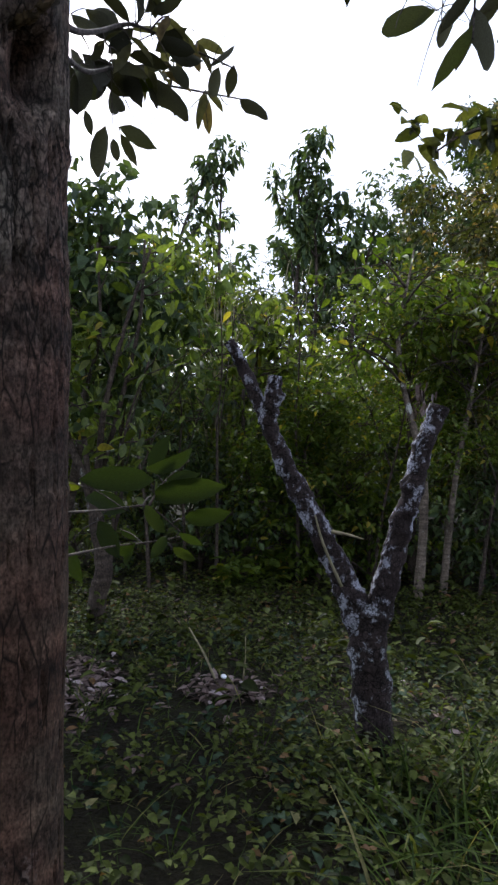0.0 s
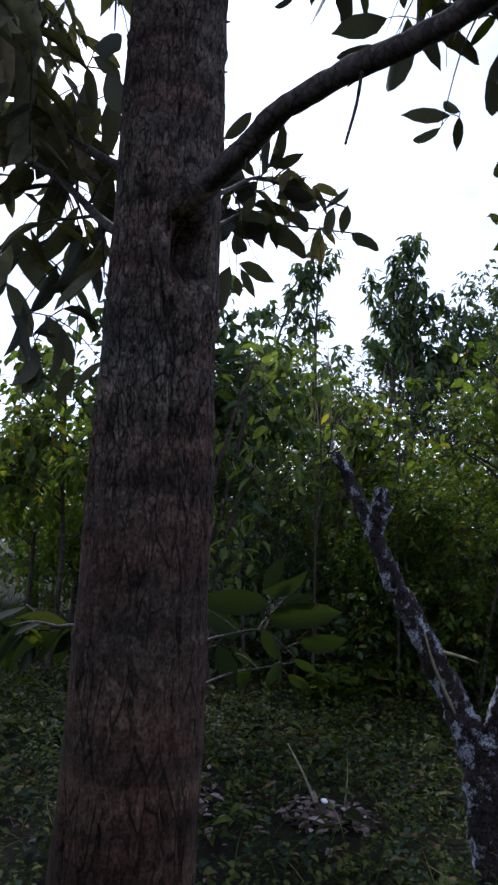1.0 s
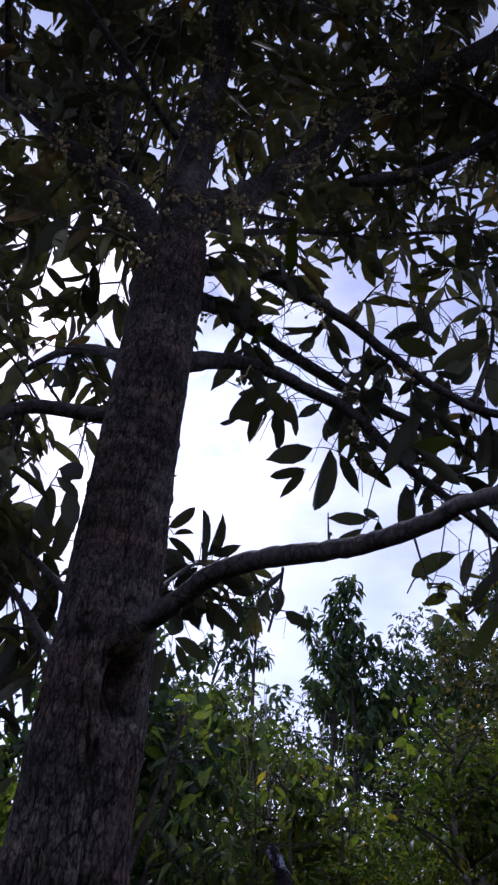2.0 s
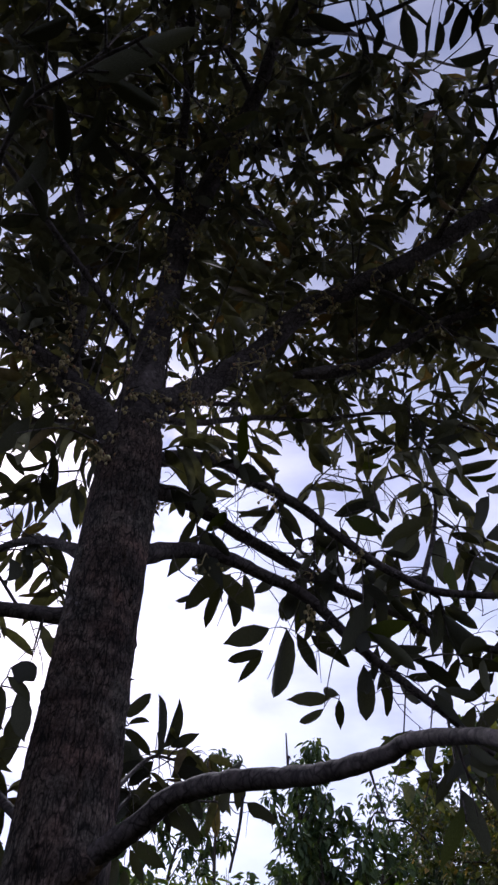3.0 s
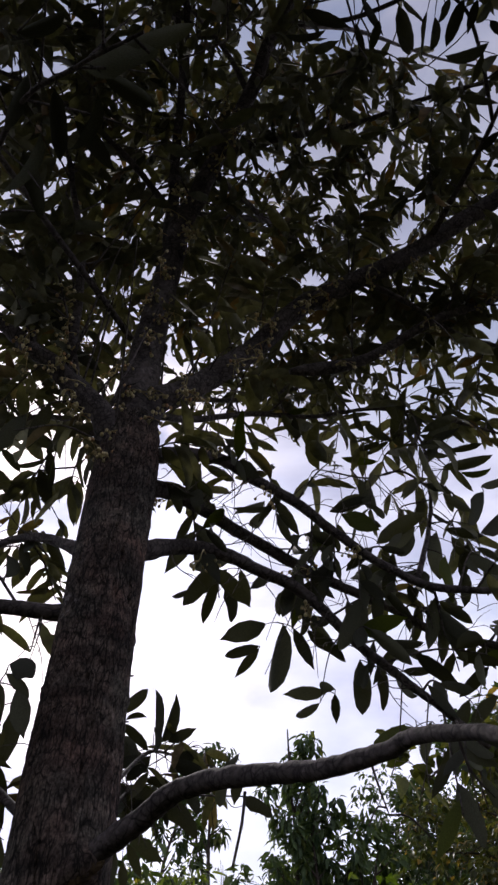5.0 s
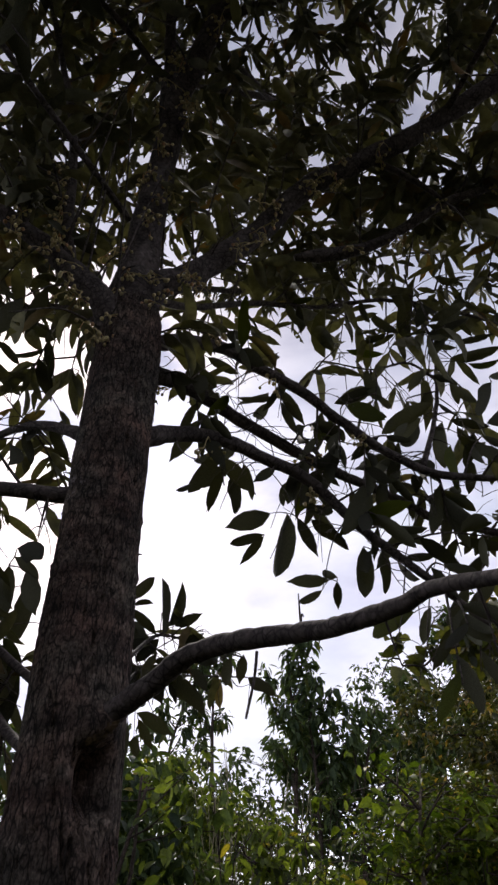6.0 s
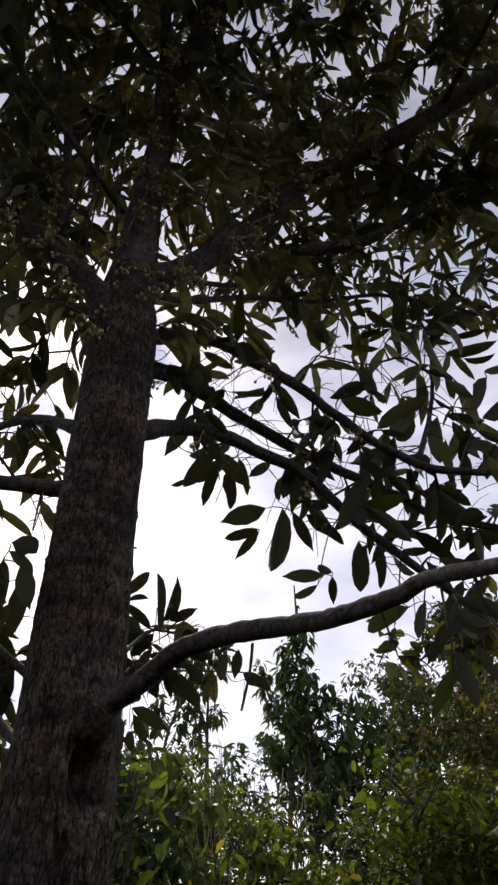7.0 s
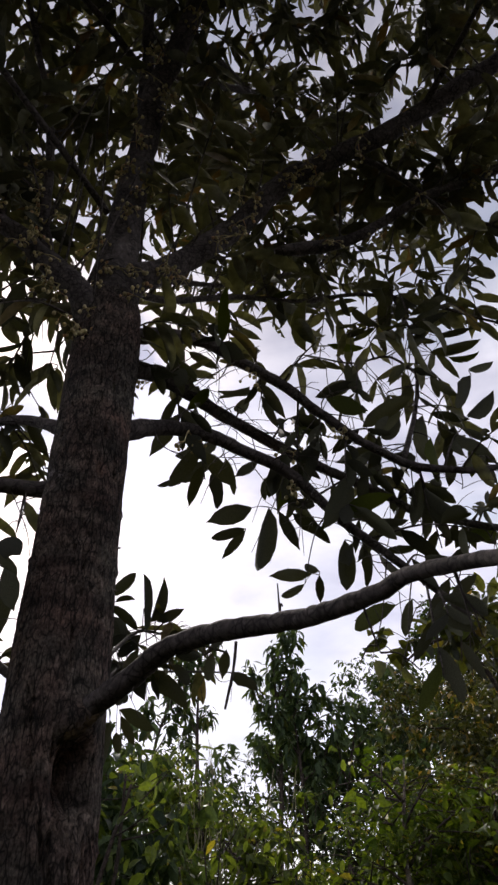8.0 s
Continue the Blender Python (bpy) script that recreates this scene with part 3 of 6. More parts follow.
limb('low', 0.0265, 0.0066, [(-0.398, 1.484, 2.262), (-0.360, 1.458, 2.276), (-0.316, 1.438, 2.302), (-0.249, 1.384, 2.330), (-0.177, 1.322, 2.358), (-0.077, 1.231, 2.346), (0.016, 1.131, 2.315), (0.072, 1.058, 2.294), (0.120, 0.985, 2.279), (0.150, 0.931, 2.272), (0.190, 0.822, 2.230), (0.205, 0.713, 2.176)])
limb('r1', 0.026, 0.009, [(-0.384, 1.520, 2.988), (-0.301, 1.630, 3.108), (-0.183, 1.720, 3.168), (-0.042, 1.800, 3.150), (0.080, 1.850, 3.108), (0.173, 1.880, 3.021), (0.262, 1.900, 2.933), (0.347, 1.920, 2.862), (0.464, 1.950, 2.772), (0.548, 1.950, 2.684)])
limb('r2', 0.027, 0.011, [(-0.411, 1.520, 3.228), (-0.337, 1.620, 3.321), (-0.230, 1.750, 3.364), (-0.094, 1.900, 3.369), (0.095, 2.000, 3.303), (0.239, 2.100, 3.289), (0.406, 2.150, 3.232), (0.543, 2.200, 3.170), (0.728, 2.200, 3.120), (0.867, 2.200, 3.095)])
limb('r3', 0.024, 0.01, [(-0.384, 1.520, 3.351), (-0.286, 1.620, 3.467), (-0.167, 1.720, 3.543), (-0.075, 1.720, 3.464), (0.080, 1.760, 3.378), (0.191, 1.800, 3.290), (0.336, 1.850, 3.194), (0.486, 1.900, 3.148), (0.677, 1.950, 3.164), (0.843, 2.000, 3.226)])
limb('r4', 0.045, 0.032, [(-0.410, 1.500, 3.400), (-0.360, 1.517, 3.600), (-0.245, 1.553, 3.720), (-0.057, 1.560, 3.920), (0.135, 1.505, 4.120), (0.361, 1.486, 4.260), (0.653, 1.439, 4.450), (1.003, 1.326, 4.650), (1.332, 1.248, 4.850)])
limb('r5', 0.025, 0.012, [(0.083, 1.654, 3.920), (0.275, 1.681, 3.980), (0.432, 1.673, 4.050), (0.636, 1.607, 4.150), (0.875, 1.590, 4.250), (1.161, 1.560, 4.400)])
limb('r6', 0.018, 0.007, [(-0.175, 1.150, 4.650), (0.077, 1.117, 4.750), (0.363, 1.116, 4.850), (0.690, 1.031, 4.900), (1.082, 0.986, 5.000)])
limb('r7', 0.014, 0.006, [(0.083, 0.808, 5.150), (0.385, 0.808, 5.200), (0.673, 0.723, 5.250), (0.953, 0.618, 5.300)])
limb('r8', 0.014, 0.006, [(0.361, 1.486, 4.260), (0.530, 1.545, 4.200), (0.707, 1.649, 4.150), (0.971, 1.732, 4.100)])
limb('r9', 0.014, 0.006, [(0.653, 1.439, 4.450), (0.764, 1.209, 4.500), (0.851, 1.017, 4.550), (0.921, 0.783, 4.600)])
limb('r13', 0.010, 0.004, [(0.451, 1.92, 3.192), (0.551, 2.02, 3.469), (0.607, 2.06, 3.699), (0.623, 2.06, 3.917), (0.589, 2.06, 4.126), (0.586, 2.08, 4.362)])
limb('r14', 0.006, 0.003, [(0.607, 2.06, 3.699), (0.508, 2.05, 3.784), (0.371, 2.03, 3.733), (0.225, 2.02, 3.765)])
limb('r12', 0.008, 0.003, [(0.837, 1.005, 4.524), (0.759, 0.788, 4.556), (0.667, 0.645, 4.559), (0.522, 0.606, 4.547), (0.34, 0.605, 4.557), (0.168, 0.636, 4.589)])
limb('l5', 0.014, 0.006, [(-0.347, 1.279, 4.450), (-0.542, 1.084, 4.600), (-0.751, 0.938, 4.700), (-0.975, 0.854, 4.800), (-1.247, 0.765, 4.900)])
limb('l6', 0.012, 0.004, [(-0.945, 1.278, 3.860), (-0.808, 0.953, 3.850), (-0.626, 0.692, 3.800), (-0.446, 0.591, 3.750), (-0.261, 0.513, 3.700)])
limb('r10', 0.014, 0.006, [(-0.372, 1.520, 3.549), (-0.251, 1.650, 3.665), (-0.068, 1.800, 3.860), (0.176, 1.950, 4.005), (0.491, 2.100, 4.219), (0.807, 2.200, 4.243), (1.126, 2.300, 4.223)])
limb('l7', 0.012, 0.005, [(-0.515, 1.520, 3.452), (-0.696, 1.650, 3.687), (-0.939, 1.800, 3.871), (-1.263, 2.000, 4.010), (-1.555, 2.100, 4.061)])
limb('r11', 0.013, 0.006, [(-0.366, 1.550, 3.612), (-0.276, 1.750, 3.893), (-0.100, 2.000, 4.187), (0.198, 2.300, 4.649), (0.643, 2.600, 5.224), (1.105, 2.800, 5.531)])
limb('left2', 0.011, 0.005, [(-0.458, 1.500, 2.367), (-0.647, 1.660, 2.524), (-0.826, 1.800, 2.699), (-1.038, 1.950, 2.899), (-1.238, 2.050, 3.036)])
limb('stem', 0.078, 0.016, [(-0.418, 1.500, 3.120), (-0.420, 1.495, 3.380), (-0.412, 1.486, 3.650), (-0.385, 1.437, 3.900), (-0.348, 1.371, 4.150), (-0.295, 1.281, 4.400), (-0.175, 1.150, 4.650), (-0.044, 0.991, 4.900), (0.083, 0.808, 5.150), (0.228, 0.645, 5.400), (0.338, 0.465, 5.600)])
limb('stem2', 0.028, 0.01, [(-0.348, 1.371, 4.150), (-0.347, 1.279, 4.450), (-0.341, 1.146, 4.750), (-0.324, 0.988, 5.050), (-0.350, 0.787, 5.350), (-0.376, 0.606, 5.600)])
limb('stem3', 0.014, 0.006, [(-0.044, 0.991, 4.900), (-0.123, 0.885, 5.050), (-0.241, 0.784, 5.200), (-0.368, 0.686, 5.400)])
limb('lfork', 0.055, 0.018, [(-0.418, 1.500, 3.120), (-0.440, 1.495, 3.300), (-0.497, 1.429, 3.450), (-0.579, 1.411, 3.550), (-0.698, 1.370, 3.660), (-0.862, 1.308, 3.800), (-1.064, 1.262, 3.950)])
limb('lfork2', 0.02, 0.009, [(-0.579, 1.411, 3.550), (-0.617, 1.380, 3.700), (-0.622, 1.337, 3.900), (-0.642, 1.258, 4.150), (-0.707, 1.151, 4.450), (-0.783, 0.988, 4.800)])
limb('lb1', 0.018, 0.007, [(-0.439, 1.500, 2.967), (-0.529, 1.540, 3.047), (-0.672, 1.650, 3.171), (-0.844, 1.800, 3.274), (-1.026, 1.950, 3.319), (-1.221, 2.100, 3.336), (-1.498, 2.250, 3.338)])
limb('lb2', 0.022, 0.012, [(-0.421, 1.500, 2.828), (-0.499, 1.500, 2.822), (-0.654, 1.460, 2.814), (-0.751, 1.420, 2.744), (-0.879, 1.400, 2.685)])
limb('back', 0.010, 0.003, [(-0.413, 1.550, 2.400), (-0.47, 2.1, 2.644), (-0.444, 2.5, 2.909), (-0.352, 2.65, 2.954), (-0.143, 2.8, 2.943)])
limb('back2', 0.008, 0.003, [(-0.400, 1.550, 2.360), (-0.492, 2.2, 2.605), (-0.502, 2.6, 2.831), (-0.429, 2.7, 2.845), (-0.3, 2.85, 2.893), (-0.139, 3.0, 2.941)])
limb('left', 0.013, 0.005, [(-0.464, 1.500, 2.249), (-0.575, 1.620, 2.341), (-0.723, 1.750, 2.488), (-0.871, 1.850, 2.606), (-1.034, 1.950, 2.718)])
limb('shoot', 0.0038, 0.002, [(-0.342, 1.550, 1.509), (-0.37, 1.75, 1.501), (-0.397, 2.2, 1.46), (-0.314, 2.4, 1.452), (-0.229, 2.5, 1.372)], FAR_BARK)
limb('shoot2', 0.0038, 0.002, [(-0.340, 1.550, 1.443), (-0.372, 1.75, 1.413), (-0.364, 2.2, 1.368), (-0.297, 2.4, 1.353), (-0.22, 2.5, 1.359)], FAR_BARK)
limb('shoot4', 0.004, 0.002, [(-0.314, 2.4, 1.452), (-0.287, 2.5, 1.519), (-0.222, 2.58, 1.588)], FAR_BARK)
limb('u1', 0.016, 0.006, [(-0.3, 1.3, 4.5), (0.2, 1.9, 5.6), (0.8, 2.5, 6.3), (1.4, 3.0, 6.8)])
limb('u2', 0.016, 0.006, [(-0.32, 1.29, 4.5), (-0.5, 1.9, 5.6), (-0.8, 2.6, 6.3), (-1.0, 3.2, 6.6)])
limb('u3', 0.014, 0.006, [(0.08, 0.81, 5.15), (0.5, 1.0, 5.9), (1.1, 1.3, 6.5), (1.7, 1.5, 6.9)])
limb('u4', 0.014, 0.006, [(-0.35, 0.8, 5.35), (-0.7, 0.9, 6.0), (-1.3, 1.1, 6.5)])
limb('u5', 0.014, 0.006, [(-0.2, 1.18, 4.62), (0.1, 1.9, 5.4), (0.12, 2.6, 5.8), (0.35, 3.3, 6.0)])
# b1 to b9: added behind the camera, mostly unseen, to shade the trunk
limb('b1', 0.011, 0.006, [(-0.43, 1.38, 3.75), (-0.95, 0.7, 4.2), (-1.4, -0.2, 4.6), (-1.6, -1.2, 4.6)])
limb('b3', 0.016, 0.006, [(-0.3, 1.0, 5.0), (-0.35, 0.1, 5.2), (-0.3, -0.8, 5.2), (-0.2, -1.7, 5.1)])
limb('b5', 0.016, 0.006, [(0.08, 0.81, 5.15), (0.5, -0.2, 5.3), (0.9, -1.2, 5.0)])
limb('b6', 0.016, 0.006, [(-0.35, 0.8, 5.35), (-0.9, -0.2, 5.2), (-1.4, -1.4, 4.9)])
limb('b7', 0.016, 0.006, [(-0.3, 1.0, 5.0), (-0.2, 0.1, 5.0), (0.1, -1.0, 4.4), (0.3, -2.0, 3.7)])
limb('b8', 0.016, 0.006, [(0.08, 0.81, 5.15), (0.7, -0.1, 5.0), (1.2, -1.0, 4.3), (1.5, -1.9, 3.6)])
limb('b9', 0.016, 0.006, [(-0.35, 0.8, 5.35), (-1.0, -0.1, 5.0), (-1.3, -1.2, 4.2), (-1.4, -2.1, 3.5)])
limb('dead', 0.0024, 0.0018, [(-0.051, 1.170, 2.304), (-0.055, 1.170, 2.265), (-0.067, 1.170, 2.210)])
limb('shoot3', 0.007, 0.003, [(-0.433, 1.580, 1.559), (-0.664, 1.850, 1.508), (-0.850, 2.050, 1.454)], FAR_BARK)
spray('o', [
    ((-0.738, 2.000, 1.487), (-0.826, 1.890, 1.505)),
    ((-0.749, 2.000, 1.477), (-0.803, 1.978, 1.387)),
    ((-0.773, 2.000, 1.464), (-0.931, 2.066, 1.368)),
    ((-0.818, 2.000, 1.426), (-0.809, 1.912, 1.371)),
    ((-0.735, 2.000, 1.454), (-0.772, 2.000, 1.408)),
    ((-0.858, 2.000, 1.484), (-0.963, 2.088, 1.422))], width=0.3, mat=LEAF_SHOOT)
spray('c', [
    ((-0.160, 2.450, 3.724), (-0.329, 2.340, 3.545)),
    ((-0.185, 2.450, 3.635), (-0.333, 2.428, 3.491)),
    ((-0.337, 2.450, 3.532), (-0.413, 2.516, 3.547)),
    ((-0.219, 2.450, 3.563), (-0.278, 2.362, 3.337)),
    ((-0.177, 2.450, 3.582), (-0.163, 2.450, 3.377)),
    ((-0.133, 2.450, 3.633), (-0.099, 2.538, 3.505)),
    ((0.002, 2.450, 3.608), (-0.090, 2.384, 3.488))])
spray('a', [
    ((-0.026, 2.200, 3.217), (-0.172, 2.090, 3.096)),
    ((-0.051, 2.200, 3.133), (-0.168, 2.178, 3.083)),
    ((-0.051, 2.200, 3.126), (-0.138, 2.266, 3.053)),
    ((0.031, 2.200, 3.216), (-0.007, 2.112, 2.906)),
    ((0.065, 2.200, 3.199), (0.127, 2.200, 3.043)),
    ((0.111, 2.200, 3.188), (0.241, 2.288, 3.118)),
    ((0.096, 2.200, 3.240), (0.189, 2.134, 3.170)),
    ((0.038, 2.200, 3.352), (0.010, 2.222, 3.255)),
    ((0.065, 2.200, 3.338), (0.079, 2.310, 3.278))])
spray('d', [
    ((0.193, 2.600, 3.168), (0.028, 2.490, 3.108)),
    ((0.164, 2.600, 3.125), (0.065, 2.578, 3.055)),
    ((0.223, 2.600, 3.160), (0.224, 2.666, 3.071)),
    ((0.226, 2.600, 3.177), (0.155, 2.512, 3.155))], on="r1")
spray('e', [
    ((0.270, 2.150, 3.047), (0.262, 2.165, 2.869)),
    ((0.296, 2.150, 3.036), (0.246, 2.128, 2.923)),
    ((0.342, 2.150, 3.014), (0.331, 2.216, 2.910)),
    ((0.373, 2.150, 2.992), (0.403, 2.062, 2.876)),
    ((0.400, 2.150, 3.006), (0.494, 2.150, 3.006))])
spray('n', [
    ((0.497, 2.600, 3.025), (0.302, 2.490, 2.889)),
    ((0.564, 2.600, 3.049), (0.499, 2.578, 2.888)),
    ((0.719, 2.600, 3.130), (0.627, 2.666, 2.994)),
    ((0.601, 2.600, 3.206), (0.601, 2.512, 3.052)),
    ((0.468, 2.600, 3.041), (0.416, 2.600, 2.964)),
    ((0.621, 2.600, 2.960), (0.583, 2.688, 2.889)),
    ((0.758, 2.600, 3.024), (0.685, 2.534, 2.846)),
    ((0.826, 2.600, 3.140), (0.703, 2.622, 3.036))])
spray('f', [
    ((-0.023, 2.000, 3.602), (-0.128, 1.890, 3.454)),
    ((-0.024, 2.000, 3.555), (-0.076, 1.978, 3.447)),
    ((0.349, 2.000, 3.610), (0.219, 2.066, 3.599)),
    ((0.253, 2.000, 3.531), (0.355, 1.912, 3.383)),
    ((0.335, 2.000, 3.705), (0.369, 2.000, 3.537)),
    ((0.162, 2.000, 3.505), (0.145, 2.088, 3.389)),
    ((0.183, 2.000, 3.467), (0.157, 1.934, 3.288)),
    ((0.215, 2.000, 3.427), (0.229, 2.022, 3.377))])
spray('f', [
    ((0.336, 2.000, 3.312), (0.270, 2.110, 3.330)),
    ((0.367, 2.000, 3.294), (0.296, 1.956, 3.180)),
    ((0.344, 2.000, 3.212), (0.321, 2.044, 3.104)),
    ((0.433, 2.000, 3.276), (0.491, 1.890, 3.111)),
    ((-0.264, 2.000, 3.809), (-0.324, 1.978, 3.658)),
    ((-0.248, 2.000, 3.796), (-0.140, 2.066, 3.768)),
    ((-0.180, 2.000, 3.946), (-0.080, 1.912, 3.816)),
    ((-0.323, 2.000, 3.960), (-0.364, 2.000, 3.771))])
spray('g', [
    ((-0.561, 2.5, 3.054), (-0.454, 2.45, 3.113)),
    ((-0.421, 2.5, 2.921), (-0.427, 2.5, 3.134)),
    ((-0.4, 2.5, 2.944), (-0.354, 2.55, 3.103)),
    ((-0.383, 2.52, 2.954), (-0.281, 2.5, 2.993)),
    ((-0.444, 2.5, 2.914), (-0.54, 2.45, 2.994)),
    ((-0.536, 2.5, 3.026), (-0.481, 2.55, 3.068)),
    ((-0.474, 2.5, 2.904), (-0.607, 2.6, 3.016)),
    ((-0.452, 2.5, 2.887), (-0.55, 2.45, 2.851)),
    ((-0.432, 2.5, 2.899), (-0.508, 2.5, 2.817))], width=0.32)
spray('g', [
    ((-0.352, 2.65, 2.954), (-0.228, 2.6, 2.826)),
    ((-0.434, 2.7, 2.852), (-0.271, 2.65, 2.686)),
    ((-0.555, 2.85, 2.757), (-0.405, 2.8, 2.656)),
    ((-0.223, 2.75, 2.919), (-0.146, 2.8, 3.033)),
    ((-0.197, 2.78, 2.939), (-0.216, 2.75, 2.813)),
    ((-0.148, 2.8, 2.957), (-0.164, 2.8, 2.841)),
    ((-0.139, 3.0, 2.941), (-0.027, 3.0, 2.862)),
    ((-0.421, 2.7, 2.836), (-0.387, 2.7, 2.772)),
    ((-0.49, 2.65, 2.845), (-0.426, 2.6, 2.755)),
    ((-0.433, 2.6, 2.87), (-0.363, 2.6, 2.821)),
    ((-0.548, 2.85, 2.735), (-0.492, 2.9, 2.633)),
    ((-0.542, 2.6, 2.818), (-0.562, 2.6, 2.728)),
    ((-0.534, 2.55, 2.889), (-0.561, 2.5, 2.794))], width=0.34)
spray('g', [
    ((-0.519, 2.545, 2.62), (-0.56, 2.592, 2.477)),
    ((-0.593, 2.525, 2.972), (-0.438, 2.546, 2.859)),
    ((-0.633, 2.517, 2.949), (-0.527, 2.492, 2.871)),
    ((-0.549, 2.7, 2.81), (-0.499, 2.671, 2.696)),
    ((-0.408, 2.628, 2.785), (-0.372, 2.624, 2.712)),
    ((-0.381, 2.591, 2.879), (-0.281, 2.59, 2.958)),
    ((-0.363, 2.538, 2.887), (-0.252, 2.571, 2.864)),
    ((-0.318, 2.518, 2.793), (-0.249, 2.491, 2.713)),
    ((-0.431, 2.504, 3.0), (-0.401, 2.481, 2.897)),
    ((-0.392, 2.582, 3.059), (-0.39, 2.622, 3.002)),
    ((-0.612, 2.576, 2.861), (-0.489, 2.537, 2.713)),
    ((-0.568, 2.552, 2.831), (-0.456, 2.601, 2.739))], width=0.38)
spray('g', [
    ((-0.504, 2.513, 2.809), (-0.387, 2.525, 2.757)),
    ((-0.475, 2.575, 2.822), (-0.416, 2.592, 2.699)),
    ((-0.599, 2.568, 2.821), (-0.621, 2.587, 2.67)),
    ((-0.657, 2.6, 2.892), (-0.606, 2.614, 2.743)),
    ((-0.594, 2.68, 2.94), (-0.612, 2.688, 2.743)),
    ((-0.451, 2.528, 2.828), (-0.315, 2.485, 2.775)),
    ((-0.631, 2.689, 2.738), (-0.604, 2.688, 2.649)),
    ((-0.648, 2.539, 2.822), (-0.623, 2.583, 2.665)),
    ((-0.521, 2.616, 2.958), (-0.499, 2.639, 2.868)),
    ((-0.541, 2.676, 2.858), (-0.39, 2.655, 2.799)),
    ((-0.501, 2.571, 2.593), (-0.494, 2.609, 2.536))], width=0.38)
spray('j', [
    ((-0.989, 1.850, 2.825), (-0.827, 1.740, 2.788)),
    ((-0.920, 1.850, 2.772), (-0.820, 1.828, 2.823)),
    ((-0.947, 1.850, 2.738), (-0.881, 1.916, 2.820)),
    ((-0.896, 1.850, 2.690), (-0.708, 1.762, 2.696)),
    ((-0.773, 1.850, 2.736), (-0.864, 1.850, 2.561)),
    ((-0.744, 1.850, 2.675), (-0.848, 1.938, 2.547)),
    ((-0.761, 1.850, 2.811), (-0.701, 1.784, 2.639)),
    ((-0.674, 1.850, 2.783), (-0.703, 1.872, 2.612)),
    ((-0.780, 1.850, 2.588), (-0.912, 1.960, 2.450))])
spray('j', [
    ((-0.724, 1.850, 2.615), (-0.626, 1.806, 2.363)),
    ((-0.754, 1.850, 2.470), (-0.853, 1.894, 2.361)),
    ((-0.765, 1.850, 2.442), (-0.656, 1.740, 2.257)),
    ((-0.806, 1.850, 2.414), (-0.891, 1.828, 2.349)),
    ((-0.700, 1.850, 2.512), (-0.644, 1.916, 2.412)),
    ((-0.716, 1.850, 2.384), (-0.621, 1.762, 2.214)),
    ((-0.751, 1.850, 2.300), (-0.806, 1.850, 2.272)),
    ((-0.758, 1.850, 2.233), (-0.703, 1.938, 2.238)),
    ((-0.824, 1.850, 2.174), (-0.721, 1.784, 2.168))])
spray('j', [
    ((-0.884, 1.850, 2.444), (-0.941, 1.872, 2.309)),
    ((-0.870, 1.850, 2.591), (-1.022, 1.960, 2.563)),
    ((-0.805, 1.850, 2.545), (-0.897, 1.806, 2.510)),
    ((-0.886, 1.850, 2.742), (-0.997, 1.894, 2.683)),
    ((-0.821, 1.850, 2.147), (-0.788, 1.740, 2.002)),
    ((-0.647, 1.850, 2.108), (-0.700, 1.828, 2.035)),
    ((-0.693, 1.850, 2.440), (-0.690, 1.916, 2.354)),
    ((-0.888, 1.850, 2.216), (-0.769, 1.762, 2.083)),
    ((-0.786, 1.850, 2.216), (-0.837, 1.850, 2.160))])
spray('j', [
    ((-0.934, 1.894, 2.407), (-0.808, 1.881, 2.283)),
    ((-0.842, 1.842, 2.368), (-0.745, 1.879, 2.254)),
    ((-0.769, 1.821, 2.33), (-0.813, 1.821, 2.207)),
    ((-0.808, 1.964, 2.344), (-0.703, 1.922, 2.226)),
    ((-0.948, 1.909, 2.323), (-0.862, 1.92, 2.181)),
    ((-0.848, 1.827, 2.236), (-0.854, 1.814, 2.096)),
    ((-0.844, 1.933, 2.243), (-0.753, 1.928, 2.112)),
    ((-0.798, 1.936, 2.215), (-0.795, 1.902, 2.063)),
    ((-0.871, 1.858, 2.162), (-0.772, 1.819, 2.032)),
    ((-0.741, 1.901, 2.262), (-0.701, 1.943, 2.189)),
    ((-0.969, 1.914, 2.401), (-0.987, 1.942, 2.291)),
    ((-0.731, 1.881, 2.398), (-0.791, 1.906, 2.292)),
    ((-0.795, 1.836, 2.102), (-0.817, 1.815, 2.017)),
    ((-0.753, 1.928, 2.112), (-0.799, 1.95, 2.016))], width=0.28)
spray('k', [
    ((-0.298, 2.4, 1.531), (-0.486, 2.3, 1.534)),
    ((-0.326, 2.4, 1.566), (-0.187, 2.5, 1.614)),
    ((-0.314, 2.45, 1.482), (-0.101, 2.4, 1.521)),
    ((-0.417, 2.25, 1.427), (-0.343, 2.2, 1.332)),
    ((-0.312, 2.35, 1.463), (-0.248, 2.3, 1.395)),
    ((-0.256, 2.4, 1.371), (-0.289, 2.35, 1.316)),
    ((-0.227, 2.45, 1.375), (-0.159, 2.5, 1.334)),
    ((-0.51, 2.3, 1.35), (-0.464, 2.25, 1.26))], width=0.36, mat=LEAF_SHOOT)
